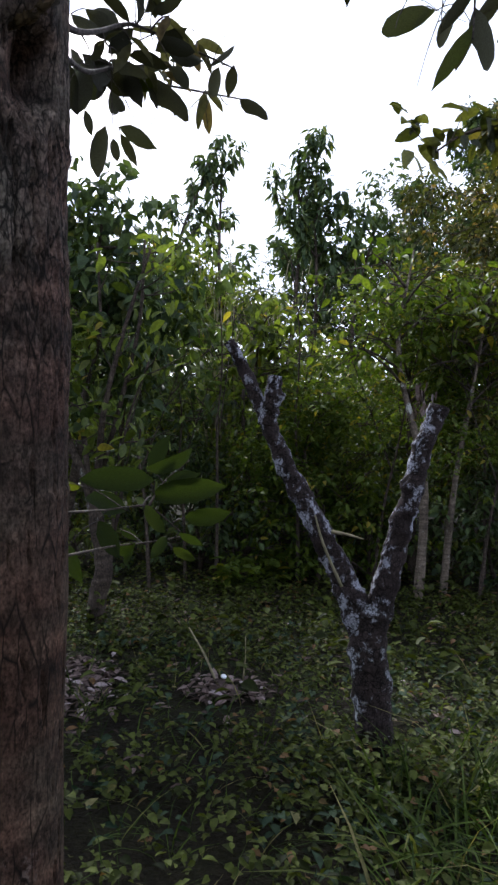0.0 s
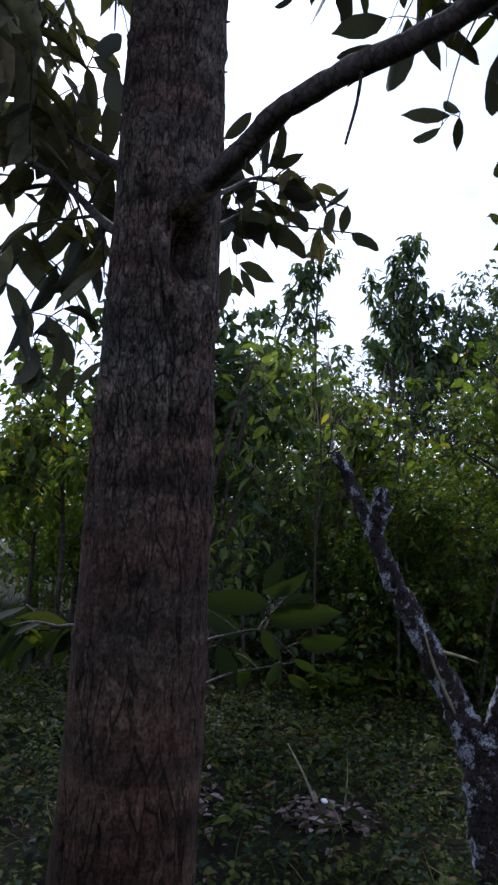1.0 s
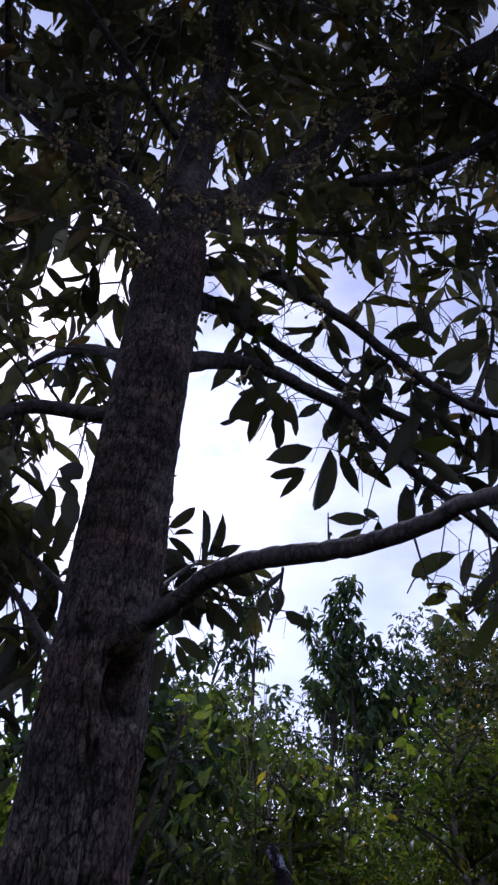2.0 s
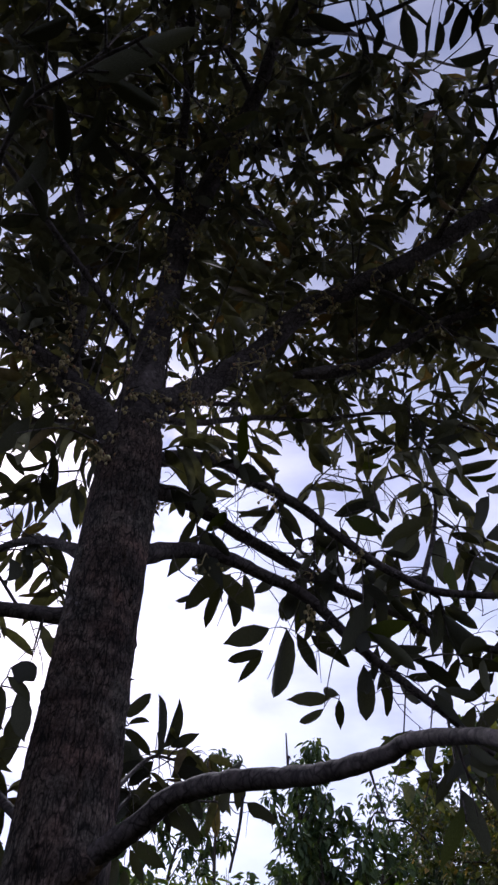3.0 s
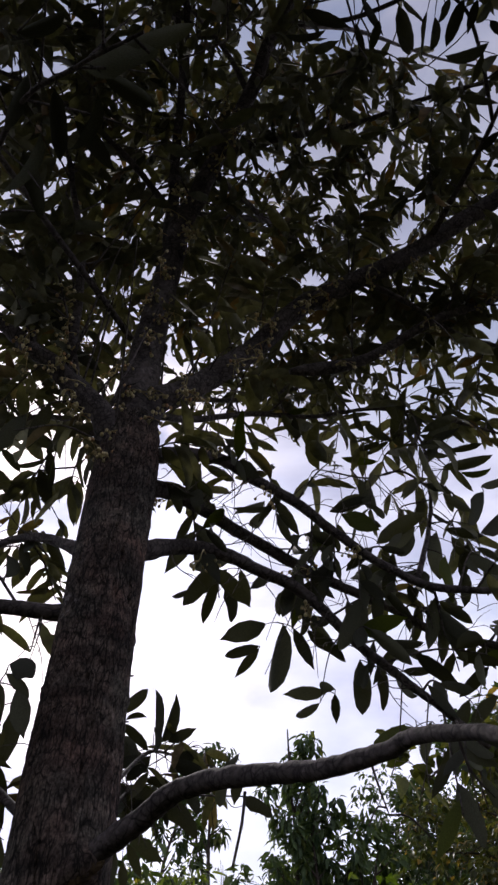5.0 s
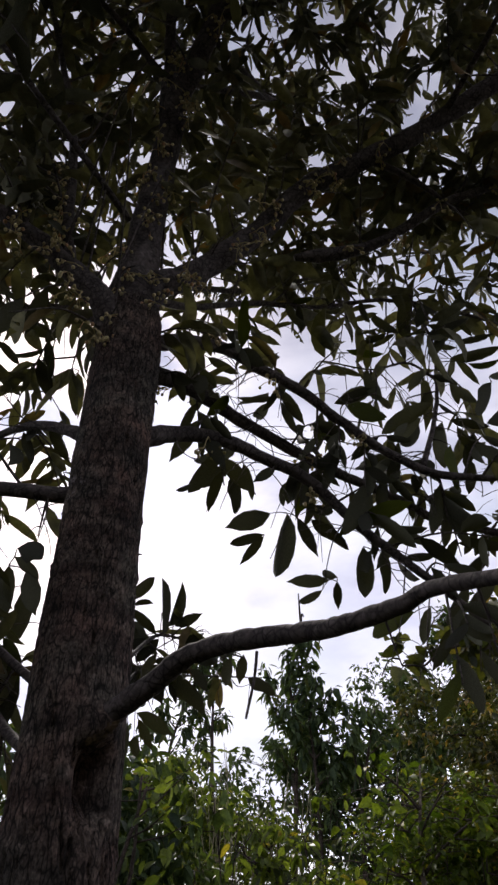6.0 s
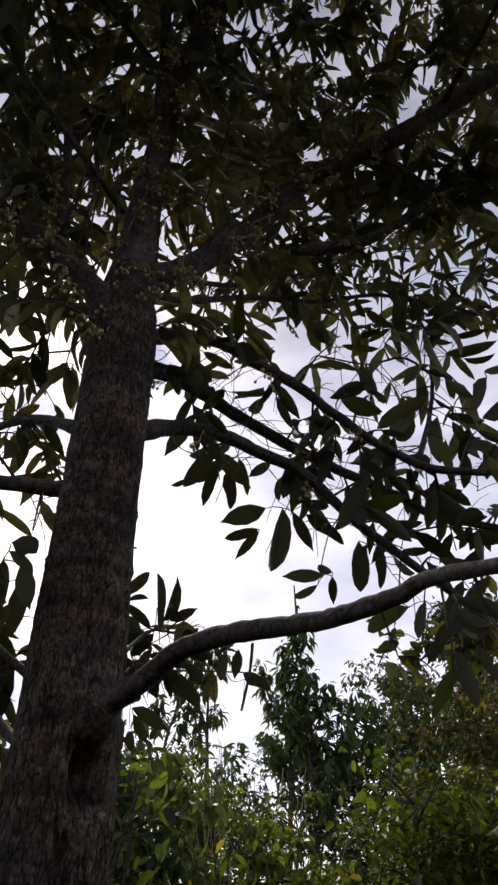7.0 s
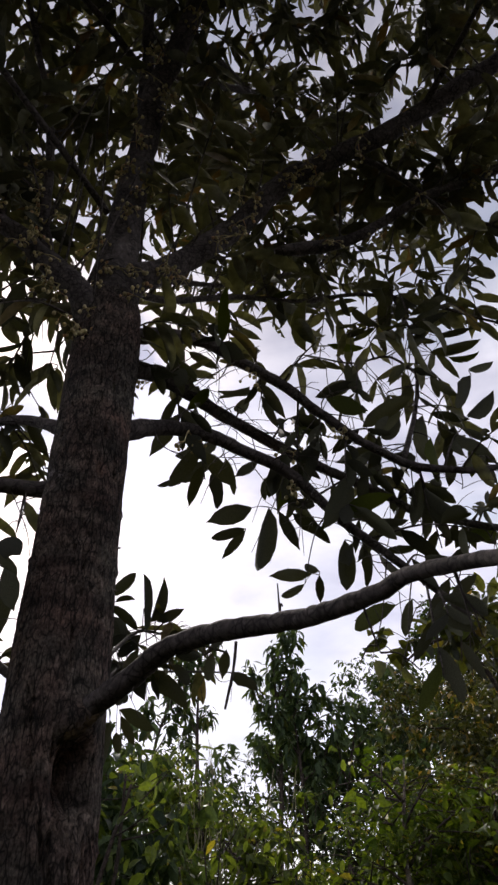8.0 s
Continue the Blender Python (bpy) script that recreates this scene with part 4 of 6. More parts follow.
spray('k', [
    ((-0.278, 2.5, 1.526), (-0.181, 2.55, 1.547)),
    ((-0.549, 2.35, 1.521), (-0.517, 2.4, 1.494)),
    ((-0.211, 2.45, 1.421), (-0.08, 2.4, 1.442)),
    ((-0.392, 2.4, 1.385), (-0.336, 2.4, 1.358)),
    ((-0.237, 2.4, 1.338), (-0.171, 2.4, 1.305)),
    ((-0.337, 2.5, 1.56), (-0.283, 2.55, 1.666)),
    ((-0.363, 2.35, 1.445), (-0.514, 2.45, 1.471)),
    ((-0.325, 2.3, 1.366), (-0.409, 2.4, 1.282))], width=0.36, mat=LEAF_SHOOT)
spray('q', [
    ((-0.502, 0.632, 3.740), (-0.515, 0.793, 3.700)),
    ((-0.406, 0.657, 3.770), (-0.465, 0.791, 3.750)),
    ((-0.390, 0.619, 3.800), (-0.268, 0.703, 3.800)),
    ((-0.451, 0.611, 3.830), (-0.227, 0.556, 3.700)),
    ((-0.561, 0.510, 3.740), (-0.431, 0.487, 3.750)),
    ((-0.441, 0.426, 3.770), (-0.350, 0.406, 3.800))])
spray('q', [
    ((-0.581, 0.752, 3.800), (-0.653, 0.894, 3.700)),
    ((-0.585, 0.619, 3.830), (-0.653, 0.732, 3.750)),
    ((-0.311, 0.544, 3.740), (-0.150, 0.526, 3.800)),
    ((-0.476, 0.717, 3.770), (-0.382, 0.828, 3.700)),
    ((-0.637, 0.794, 3.800), (-0.622, 0.967, 3.750))])
spray('v', [
    ((0.433, 2.07, 4.015), (0.34, 2.099, 4.003)),
    ((0.462, 2.097, 4.003), (0.373, 2.15, 4.01)),
    ((0.508, 2.088, 3.998), (0.424, 2.139, 4.17)),
    ((0.377, 1.975, 3.935), (0.348, 1.971, 4.051)),
    ((0.444, 2.121, 3.912), (0.3, 2.139, 3.952)),
    ((0.378, 2.114, 3.715), (0.224, 2.068, 3.605)),
    ((0.254, 2.045, 3.572), (0.389, 2.015, 3.478)),
    ((0.369, 2.057, 3.758), (0.377, 2.066, 3.603)),
    ((0.586, 1.972, 3.849), (0.745, 1.938, 3.909)),
    ((0.599, 2.015, 3.883), (0.768, 2.065, 4.102)),
    ((0.732, 2.093, 3.937), (0.859, 2.052, 3.926)),
    ((0.688, 2.098, 3.85), (0.877, 2.054, 3.848)),
    ((0.743, 2.069, 3.792), (0.847, 2.024, 3.734)),
    ((0.761, 1.97, 3.617), (0.874, 2.015, 3.693)),
    ((0.779, 2.004, 3.626), (0.673, 1.969, 3.437))], width=0.27)
spray('v', [
    ((0.689, 2.127, 3.777), (0.704, 2.172, 3.67)),
    ((0.632, 2.016, 3.633), (0.736, 2.072, 3.588)),
    ((0.618, 2.056, 3.495), (0.755, 2.078, 3.48)),
    ((0.726, 2.003, 3.427), (0.851, 2.056, 3.557)),
    ((0.692, 2.081, 3.453), (0.657, 2.136, 3.342)),
    ((0.713, 2.113, 3.48), (0.689, 2.089, 3.299)),
    ((0.652, 2.028, 3.389), (0.751, 1.988, 3.282)),
    ((0.576, 1.993, 3.333), (0.541, 1.941, 3.108)),
    ((0.576, 2.018, 3.457), (0.541, 2.031, 3.256)),
    ((0.543, 1.971, 3.502), (0.347, 1.992, 3.391)),
    ((0.509, 2.024, 3.487), (0.408, 2.001, 3.366)),
    ((0.55, 2.101, 3.954), (0.593, 2.099, 4.308)),
    ((0.534, 2.021, 4.045), (0.506, 2.018, 4.223)),
    ((0.688, 2.083, 4.173), (0.627, 2.03, 3.981)),
    ((0.525, 2.126, 3.542), (0.434, 2.069, 3.379))], width=0.27)
spray('v', [
    ((0.396, 2.09, 3.377), (0.279, 2.131, 3.346)),
    ((0.369, 1.973, 3.275), (0.304, 2.007, 3.209)),
    ((0.399, 2.029, 3.279), (0.369, 2.038, 3.164)),
    ((0.445, 1.971, 3.233), (0.499, 1.917, 3.136)),
    ((0.733, 1.999, 4.111), (0.838, 2.054, 4.085)),
    ((0.681, 2.001, 4.239), (0.794, 2.032, 4.219)),
    ((0.967, 2.119, 4.38), (0.919, 2.172, 4.344)),
    ((0.564, 2.025, 3.717), (0.476, 2.008, 3.608)),
    ((0.597, 2.054, 3.834), (0.694, 2.087, 3.988)),
    ((0.572, 1.987, 3.654), (0.666, 2.017, 3.632)),
    ((0.588, 2.098, 3.69), (0.543, 2.141, 3.589)),
    ((0.561, 1.976, 3.507), (0.64, 2.029, 3.486)),
    ((0.553, 1.985, 3.905), (0.623, 1.965, 4.074)),
    ((0.631, 2.068, 3.914), (0.725, 2.118, 3.924))], width=0.27)
spray('t', [
    ((0.148, 0.646, 4.56), (0.31, 0.695, 4.53)),
    ((0.34, 0.614, 4.554), (0.423, 0.723, 4.52)),
    ((0.327, 0.687, 4.555), (0.358, 0.771, 4.476)),
    ((0.4, 0.676, 4.515), (0.377, 0.766, 4.523)),
    ((0.46, 0.636, 4.526), (0.502, 0.777, 4.449)),
    ((0.475, 0.627, 4.562), (0.55, 0.692, 4.521)),
    ((0.557, 0.656, 4.532), (0.545, 0.789, 4.492)),
    ((0.619, 0.621, 4.515), (0.584, 0.682, 4.464)),
    ((0.664, 0.624, 4.503), (0.629, 0.759, 4.511)),
    ((0.703, 0.622, 4.486), (0.688, 0.723, 4.485)),
    ((0.754, 0.74, 4.455), (0.608, 0.796, 4.424)),
    ((0.742, 0.772, 4.455), (0.716, 0.864, 4.437)),
    ((0.78, 0.77, 4.419), (0.713, 0.811, 4.368)),
    ((0.715, 0.925, 4.426), (0.711, 1.072, 4.362)),
    ((0.816, 0.99, 4.365), (0.767, 1.07, 4.383)),
    ((0.678, 0.895, 4.438), (0.82, 0.917, 4.423)),
    ((0.091, 0.715, 4.556), (0.228, 0.726, 4.566)),
    ((0.174, 0.773, 4.541), (0.279, 0.74, 4.574)),
    ((0.582, 0.675, 4.525), (0.577, 0.766, 4.453)),
    ((0.733, 0.616, 4.458), (0.697, 0.689, 4.413)),
    ((0.753, 0.683, 4.483), (0.791, 0.718, 4.446))], width=0.30)
spray('l', [
    ((-0.692, 1.750, 2.832), (-0.570, 1.640, 2.740)),
    ((-0.694, 1.750, 2.806), (-0.606, 1.728, 2.727)),
    ((-0.704, 1.750, 2.781), (-0.709, 1.816, 2.711)),
    ((-0.656, 1.750, 2.764), (-0.577, 1.662, 2.603)),
    ((-0.675, 1.750, 2.588), (-0.610, 1.750, 2.477))])
spray('l', [
    ((-0.649, 1.750, 2.531), (-0.650, 1.838, 2.442)),
    ((-0.744, 1.750, 3.280), (-0.667, 1.684, 3.113)),
    ((-0.761, 1.750, 3.235), (-0.719, 1.772, 3.122)),
    ((-0.679, 1.750, 3.255), (-0.656, 1.860, 3.210)),
    ((-0.794, 1.750, 3.192), (-0.721, 1.706, 3.032))])


# gaps in the crown through which the open sky shows: centre and half-sizes
GAPS = [((-0.10, 1.9, 2.69), (0.32, 0.9, 0.29)), ((0.12, 2.0, 2.65), (0.28, 0.7, 0.22)), ((0.62, 0.75, 5.3), (0.14, 0.2, 0.6)), ((0.80, 1.95, 3.75), (0.10, 0.3, 0.25)), ((-0.86, 1.7, 3.33), (0.15, 0.5, 0.09)), ((-0.74, 1.6, 2.77), (0.18, 0.6, 0.10)), ((1.10, 0.95, 5.4), (0.22, 0.4, 0.6)), ((-0.803, 1.85, 2.931), (0.15, 0.5, 0.07))]

# leaf-free cones along the camera's sight lines, widening upwards: lower end, upper end, radii
SIGHT_LANES = [((0.215, 0.615, 4.18), (0.764, 1.77, 9.735), 0.07, 0.22), ((0.326, 0.61, 4.168), (1.149, 1.751, 9.691), 0.07, 0.22), ((0.432, 0.584, 4.155), (1.519, 1.66, 9.645), 0.05, 0.17),
         ((0.541, 0.616, 4.124), (1.897, 1.773, 9.538), 0.06, 0.20), ((0.64, 0.634, 4.093), (2.241, 1.835, 9.429), 0.06, 0.20), ((0.675, 0.844, 4.023), (2.361, 2.565, 9.189), 0.05, 0.17)]


def open_gap(p):
    w = p + BASE
    for a, b, ra, rb in SIGHT_LANES:
        a, b = Vector(a), Vector(b)
        u = (w - a).dot(b - a) / (b - a).length_squared
        if 0 < u < 1 and (w - a.lerp(b, u)).length < ra + (rb - ra) * u:
            return True
    return any(sum(((w[i] - c[i]) / s[i]) ** 2 for i in range(3)) < 1 for c, s in GAPS)


SHOWN_LIMBS = []          # heavy limb points kept clear of leaves so they show from the camera
# rough directions from the limbs towards the camera
TO_CAMERA = [Vector(d).normalized() for d in ((0.0, -0.55, -0.83), (-0.22, -0.48, -0.86), (-0.36, -0.38, -0.86))]


def hides_limb(p):
    for q in SHOWN_LIMBS:
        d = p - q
        for under in TO_CAMERA:
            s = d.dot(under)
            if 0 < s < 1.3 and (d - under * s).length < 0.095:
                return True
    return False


def leafy(names, start, count, reach, leaves, seed, hang=0.35, size=0.128, rise=0.0, clear=0.25):
    """Twigs along branches, each with leaves in two ranks that hang a little. Returns leaf arrays and twig tubes."""
    r = np.random.default_rng(seed)
    pos, way, ln, tubes = [], [], [], []
    for name in names:
        ob, pts, rad = BOUGHS[name]
        n = len(pts)
        for k in range(count):
            i = int(n * (start + (1 - start) * (k + r.uniform()) / count))
            i = min(n - 2, i)
            along = (pts[i + 1] - pts[i]).normalized()
            out = Vector(r.normal(0, 1, 3))
            out = (out - along * out.dot(along)).normalized() * 0.9 + along * r.uniform(0.1, 0.8) + Vector((0, 0, r.uniform(-0.1, 0.35)))
            if rise:
                out.z = abs(out.z) + rise
            out.normalize()
            length = reach * r.uniform(0.5, 1.15)
            tip = pts[i] + out * length - Vector((0, 0, hang * length * 0.5))
            path = smooth_path([pts[i], pts[i] + out * length * 0.55, tip], 5)
            if open_gap(tip) or open_gap(path[5]):
                continue
            tubes.append(tube(path, np.linspace(0.0042, 0.0018, len(path)), 5))
            m = int(leaves * r.uniform(0.7, 1.3))
            for j in range(m):
                u = (clear + (1 - clear) * (j + r.uniform(0.1, 0.9)) / m) * (len(path) - 1)
                a = path[min(int(u), len(path) - 2)].lerp(path[min(int(u), len(path) - 2) + 1], u - int(u))
                side = out.cross(Vector((0, 0, 1)))
                side = side.normalized() if side.length > 0.05 else Vector((1, 0, 0))
                d = side * (1 if j % 2 else -1) * r.uniform(0.5, 1.0) + out * r.uniform(0.2, 0.9) + Vector((0, 0, -r.uniform(0.1, 1.3) * (0.6 + hang))) + Vector(r.normal(0, 0.36, 3))
                if open_gap(a + d * 0.1) or (hides_limb(a + d * 0.07) and r.uniform() < 0.97):
                    continue
                pos.append(tuple(a))
                way.append(tuple(d))
                ln.append(size * r.uniform(0.65, 1.3))
    return pos, way, ln, tubes


def hang_leaves(pos, way, ln, tubes, label="", mat=None, shapes=BLADES, broad=(0.24, 0.35)):
    """Leaves as parts of the branches while there are few of them, the rest as crown foliage."""
    # the first 450 leaves take the darker copy with shade in its colour
    singles = max(0, min(len(pos), 450 - sum(len([o for o in bough[0].children if o.name.startswith("leaf")]) for bough in BOUGHS.values())))
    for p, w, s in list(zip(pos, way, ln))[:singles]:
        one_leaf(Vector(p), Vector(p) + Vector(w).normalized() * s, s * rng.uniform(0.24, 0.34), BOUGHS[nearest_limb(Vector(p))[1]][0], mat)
    if len(pos) > singles:
        pos, way, ln = np.array(pos[singles:]), np.array(way[singles:]), np.array(ln[singles:])
        sort = rng.integers(0, len(shapes), len(ln))
        for s in range(len(shapes)):
            k = sort == s
            if k.any():
                part("crown_foliage", leaf_cloud("crown_foliage", pos[k], way[k], ln[k], ln[k] * rng.uniform(*broad, k.sum()), LEAF, shapes[s], 0.9), tree, label, "stuff")
    v, t = joined(tubes)
    part("fine_brushwood", mesh_fast("fine_brushwood", v, t, LIMB_BARK), tree, kind="stuff")


def foliage(names, start, count, reach, leaves, seed, label="", mat=None, **more):
    hang_leaves(*leafy(names, start, count, reach, leaves, seed, **more), label, mat)


def crown_fill(centre, half, cell, leaves, seed, size=0.12, hang=0.5, thin=0.0):
    """An even mass of leafy twig ends inside an ellipsoid; each twig grows from the nearest branch or earlier twig."""
    r = np.random.default_rng(seed)
    n = [int(2 * h / cell) + 1 for h in half]
    grid = np.stack(np.meshgrid(*[np.arange(k) for k in n], indexing="ij"), -1).reshape(-1, 3)
    p = (grid + r.uniform(0, 1, grid.shape)) * cell - np.array(half)
    p = p[((p / np.array(half)) ** 2).sum(1) < 1] + np.array(centre)
    p = [q for q in p if noise.noise(Vector(q) * 1.9) + r.uniform(-0.4, 0.4) > thin - 0.45]
    p = np.array([np.array(Vector(q) - BASE) for q in p])
    joints = np.array([tuple(q) for ob, pts, rad in BOUGHS.values() for q in pts[::2]])
    near = np.array([((joints - q) ** 2).sum(1).min() for q in p])
    pos, way, ln, tubes = [], [], [], []
    for q in p[np.argsort(near)]:
        tip = Vector(q)
        if open_gap(tip):
            continue
        root = Vector(joints[((joints - q) ** 2).sum(1).argmin()])
        mid = root.lerp(tip, 0.55) + Vector(r.normal(0, 0.12, 3)) * (tip - root).length + Vector((0, 0, 0.08 * (tip - root).length))
        path = smooth_path([root, mid, tip], 3)
        tubes.append(tube(path, np.linspace(0.0040, 0.0018, len(path)), 4))
        joints = np.vstack((joints, np.array([tuple(path[3]), tuple(path[5])])))
        out = (path[-1] - path[-3]).normalized()
        turn = r.uniform(0, 6)
        m = int(round(leaves * r.uniform(0.6, 1.4)))
        for j in range(m):
            a = path[-1].lerp(path[-4], r.uniform())
            spin = turn + 2.4 * j
            d = Vector((math.cos(spin), math.sin(spin), r.normal(0.0, 0.35))) * r.uniform(0.4, 1.0) + out * r.uniform(0.1, 0.9) - Vector((0, 0, hang * r.uniform(0.1, 1.8)))
            if open_gap(a + d * 0.1) or (hides_limb(a + d * 0.06) and r.uniform() < 0.95):
                continue
            pos.append(tuple(a))
            way.append(tuple(d))
            ln.append(size * r.uniform(0.65, 1.3))
    hang_leaves(pos, way, ln, tubes, shapes=CROWN_BLADES, broad=(0.20, 0.31))


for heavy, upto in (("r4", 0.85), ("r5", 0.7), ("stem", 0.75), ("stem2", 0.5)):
    SHOWN_LIMBS += BOUGHS[heavy][1][6:int(len(BOUGHS[heavy][1]) * upto):2]

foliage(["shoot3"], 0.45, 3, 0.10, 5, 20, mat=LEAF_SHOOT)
foliage(["r1", "r2", "r3"], 0.45, 5, 0.28, 5, 21)
foliage(["r1", "r2", "r3"], 0.05, 7, 0.15, 4, 41, hang=0.9)
foliage(["l7", "lfork"], 0.06, 6, 0.2, 6, 42, hang=0.9)
foliage(["r10", "r11"], 0.3, 6, 0.28, 6, 47, hang=1.0)
foliage(["lfork"], 0.12, 12, 0.32, 9, 49, hang=0.7)
foliage(["r5", "r8"], 0.5, 6, 0.3, 7, 44, hang=0.5)
foliage(["r2", "r3"], 0.15, 3, 0.22, 6, 36, rise=0.5)
foliage(["r4"], 0.14, 19, 0.55, 11, 22, rise=1.0, hang=0.1, clear=0.5)
foliage(["r5"], 0.2, 10, 0.4, 10, 37, rise=0.8, hang=0.15, clear=0.4)
foliage(["r8"], 0.12, 9, 0.4, 10, 34, rise=0.6, hang=0.2)
foliage(["r10", "r11"], 0.06, 11, 0.42, 8, 32, rise=0.25)
foliage(["lfork", "lfork2", "l5"], 0.2, 12, 0.6, 11, 24, rise=0.8, hang=0.15, clear=0.4)
# leaves on the added branches behind the camera, there to block sky light
foliage(["b3", "b5", "b6", "b7", "b8", "b9"], 0.35, 17, 0.6, 12, 46, hang=0.6)
foliage(["b1", "b3", "b5", "b6"], 0.3, 36, 0.8, 13, 43, rise=0.1, size=0.14)
foliage(["lfork2", "l5", "stem2"], 0.3, 6, 0.5, 10, 45, rise=0.5)
foliage(["l7"], 0.2, 26, 0.4, 11, 33)
foliage(["l6"], 0.2, 10, 0.3, 6, 30)
foliage(["lb1", "lb2"], 0.3, 16, 0.34, 9, 25)
foliage(["left", "left2"], 0.2, 12, 0.26, 8, 31)
foliage(["back", "back2"], 0.3, 4, 0.14, 4, 27, hang=0.5, size=0.12)
crown_fill((-1.0, 1.6, 4.25), (0.5, 0.5, 0.4), 0.22, 6, 56, 0.12)
crown_fill((-0.1, 1.15, 5.35), (2.1, 1.7, 1.15), 0.222, 9, 51, 0.122, 0.7)
crown_fill((0.55, 2.05, 3.74), (0.42, 0.38, 0.34), 0.21, 2, 52, 0.15, 0.8)
crown_fill((0.28, 2.05, 4.62), (0.34, 0.35, 0.30), 0.20, 5, 57, 0.125, 0.7)
crown_fill((0.86, 2.05, 4.42), (0.30, 0.35, 0.30), 0.20, 5, 58, 0.125, 0.7)
crown_fill((-0.28, 1.9, 5.0), (0.55, 0.45, 0.6), 0.21, 7, 59, 0.12, 0.8)
crown_fill((-0.10, 0.85, 5.0), (0.75, 0.6, 0.45), 0.21, 7, 54, 0.120, 0.8)
crown_fill((-0.85, 1.8, 3.62), (0.38, 0.4, 0.26), 0.21, 4, 55, 0.14, 0.9)


def bare_twigs(names, start, count, reach, seed):
    """Thin leafless twigs that hang and fork from a branch."""
    r = np.random.default_rng(seed)
    for name in names:
        ob, pts, rad = BOUGHS[name]
        tubes = []
        for k in range(count):
            a = pts[min(len(pts) - 2, int(len(pts) * (start + (1 - start) * (k + r.uniform()) / count)))]
            d = Vector((r.normal(0, 0.7), r.normal(0, 0.5), r.choice((-1, 0.6), p=(0.7, 0.3)) * r.uniform(0.4, 1.2))).normalized() * reach * r.uniform(0.35, 1.2)
            b = a + d
            path = smooth_path([a, a + d * 0.5 + Vector(r.normal(0, 0.12, 3)) * d.length, b], 4)
            tubes.append(tube(path, np.linspace(0.0024, 0.0010, len(path)), 4))
            for j in range(int(r.integers(1, 4))):
                c = path[int(r.integers(3, len(path)))]
                e = c + (d.normalized() * 0.5 + Vector(r.normal(0, 0.5, 3))) * reach * 0.45
                tubes.append(tube(smooth_path([c, c.lerp(e, 0.5) + Vector((0, 0, 0.01)), e], 3), np.linspace(0.0016, 0.0008, 7), 4))
        v, t = joined(tubes)
        part("fine_brushwood", mesh_fast("fine_brushwood", v, t, LIMB_BARK), ob, kind="stuff")


bare_twigs(["r1", "r2", "r3"], 0.12, 24, 0.22, 91)
bare_twigs(["r13", "r14"], 0.2, 12, 0.22, 95)
bare_twigs(["lb1", "lb2", "l7", "r10"], 0.2, 9, 0.20, 92)
bare_twigs(["low"], 0.15, 5, 0.07, 93)
bare_twigs(["back", "back2", "left", "left2"], 0.25, 7, 0.16, 94)


def bud_cluster(p, n, seed, bough):
    """A hanging cluster of round flower buds on short stalks, under a branch."""
    r = np.random.default_rng(seed)
    pieces = []
    for i in range(max(2, n // 4)):
        d = Vector((r.normal(0, 1), r.normal(0, 1), -abs(r.normal(0.5, 0.5)))).normalized()
        hub = d * r.uniform(0.02, 0.06)
        pieces.append(tube([Vector((0, 0, 0)), hub * 0.5 + Vector((0, 0, 0.006)), hub], [0.0024, 0.0020, 0.0018], 4))
        for j in range(int(r.integers(4, 8))):
            e = Vector((r.normal(0, 1), r.normal(0, 1), r.normal(-0.3, 0.6))).normalized()
            q = hub + e * r.uniform(0.012, 0.034) - Vector((0, 0, 0.008))
            pieces.append(tube([hub, hub.lerp(q, 0.6) + Vector((0, 0, 0.007)), q + Vector((0, 0, 0.003))], [0.0013, 0.0012, 0.0014], 3))
            rad = r.uniform(0.0046, 0.0068)
            ball = [q + Vector((0, 0, rad * 1.1 * math.cos(a))) for a in (0.05, 0.7, 1.57, 2.4, 3.09)]
            pieces.append(tube(ball, [rad * math.sin(a) for a in (0.12, 0.7, 1.57, 2.4, 3.0)], 6))
    v, t = joined(pieces)
    me = mesh_fast("bud_sprig", v, t, BUD)
    me.shade_smooth()
    ob = part("bud_sprig", me, bough, "hanging sprig of pale round flower buds")
    ob.location = p
    return ob


def buds_on(name, fractions, seed, n=22):
    ob, pts, rad = BOUGHS[name]
    for k, f in enumerate(fractions):
        i = int(f * (len(pts) - 1))
        turn = 1.9 * k + seed
        bud_cluster(pts[i] - Vector((1.3 * rad[i] * math.sin(turn), rad[i] * 0.9, rad[i] * 0.9)), n, seed * 31 + k, ob)


buds_on("r4", [0.10 + 0.05 * k for k in range(13)], 1, 15)
buds_on("stem", [0.10 + 0.045 * k for k in range(14)], 2, 17)
buds_on("stem2", (0.15, 0.3, 0.45, 0.6), 8, 10)
buds_on("lfork", [0.2 + 0.08 * k for k in range(9)], 3, 11)
buds_on("lfork2", (0.1, 0.2, 0.3, 0.45), 4, 12)
buds_on("r5", (0.2, 0.4, 0.6, 0.8), 9, 11)
buds_on("r3", (0.2, 0.4, 0.62), 5, 8)
buds_on("r1", (0.22, 0.5), 6, 8)
buds_on("r2", (0.18, 0.45), 7, 8)

# callus of bark where the lowest branch leaves the trunk, and small spur thorns on the trunk
bm = bmesh.new()
bmesh.ops.create_icosphere(bm, subdivisions=4, radius=1.0)
for v in bm.verts:
    v.co *= 1 + 0.35 * noise.noise(v.co * 2.2) + 0.2 * noise.noise(v.co * 6)
    v.co = Vector((v.co.x * 0.034, v.co.y * 0.013, v.co.z * 0.017 + v.co.x * 0.014))
me = bpy.data.meshes.new("callus")
bm.to_mesh(me)
bm.free()
me.materials.append(SCAR)
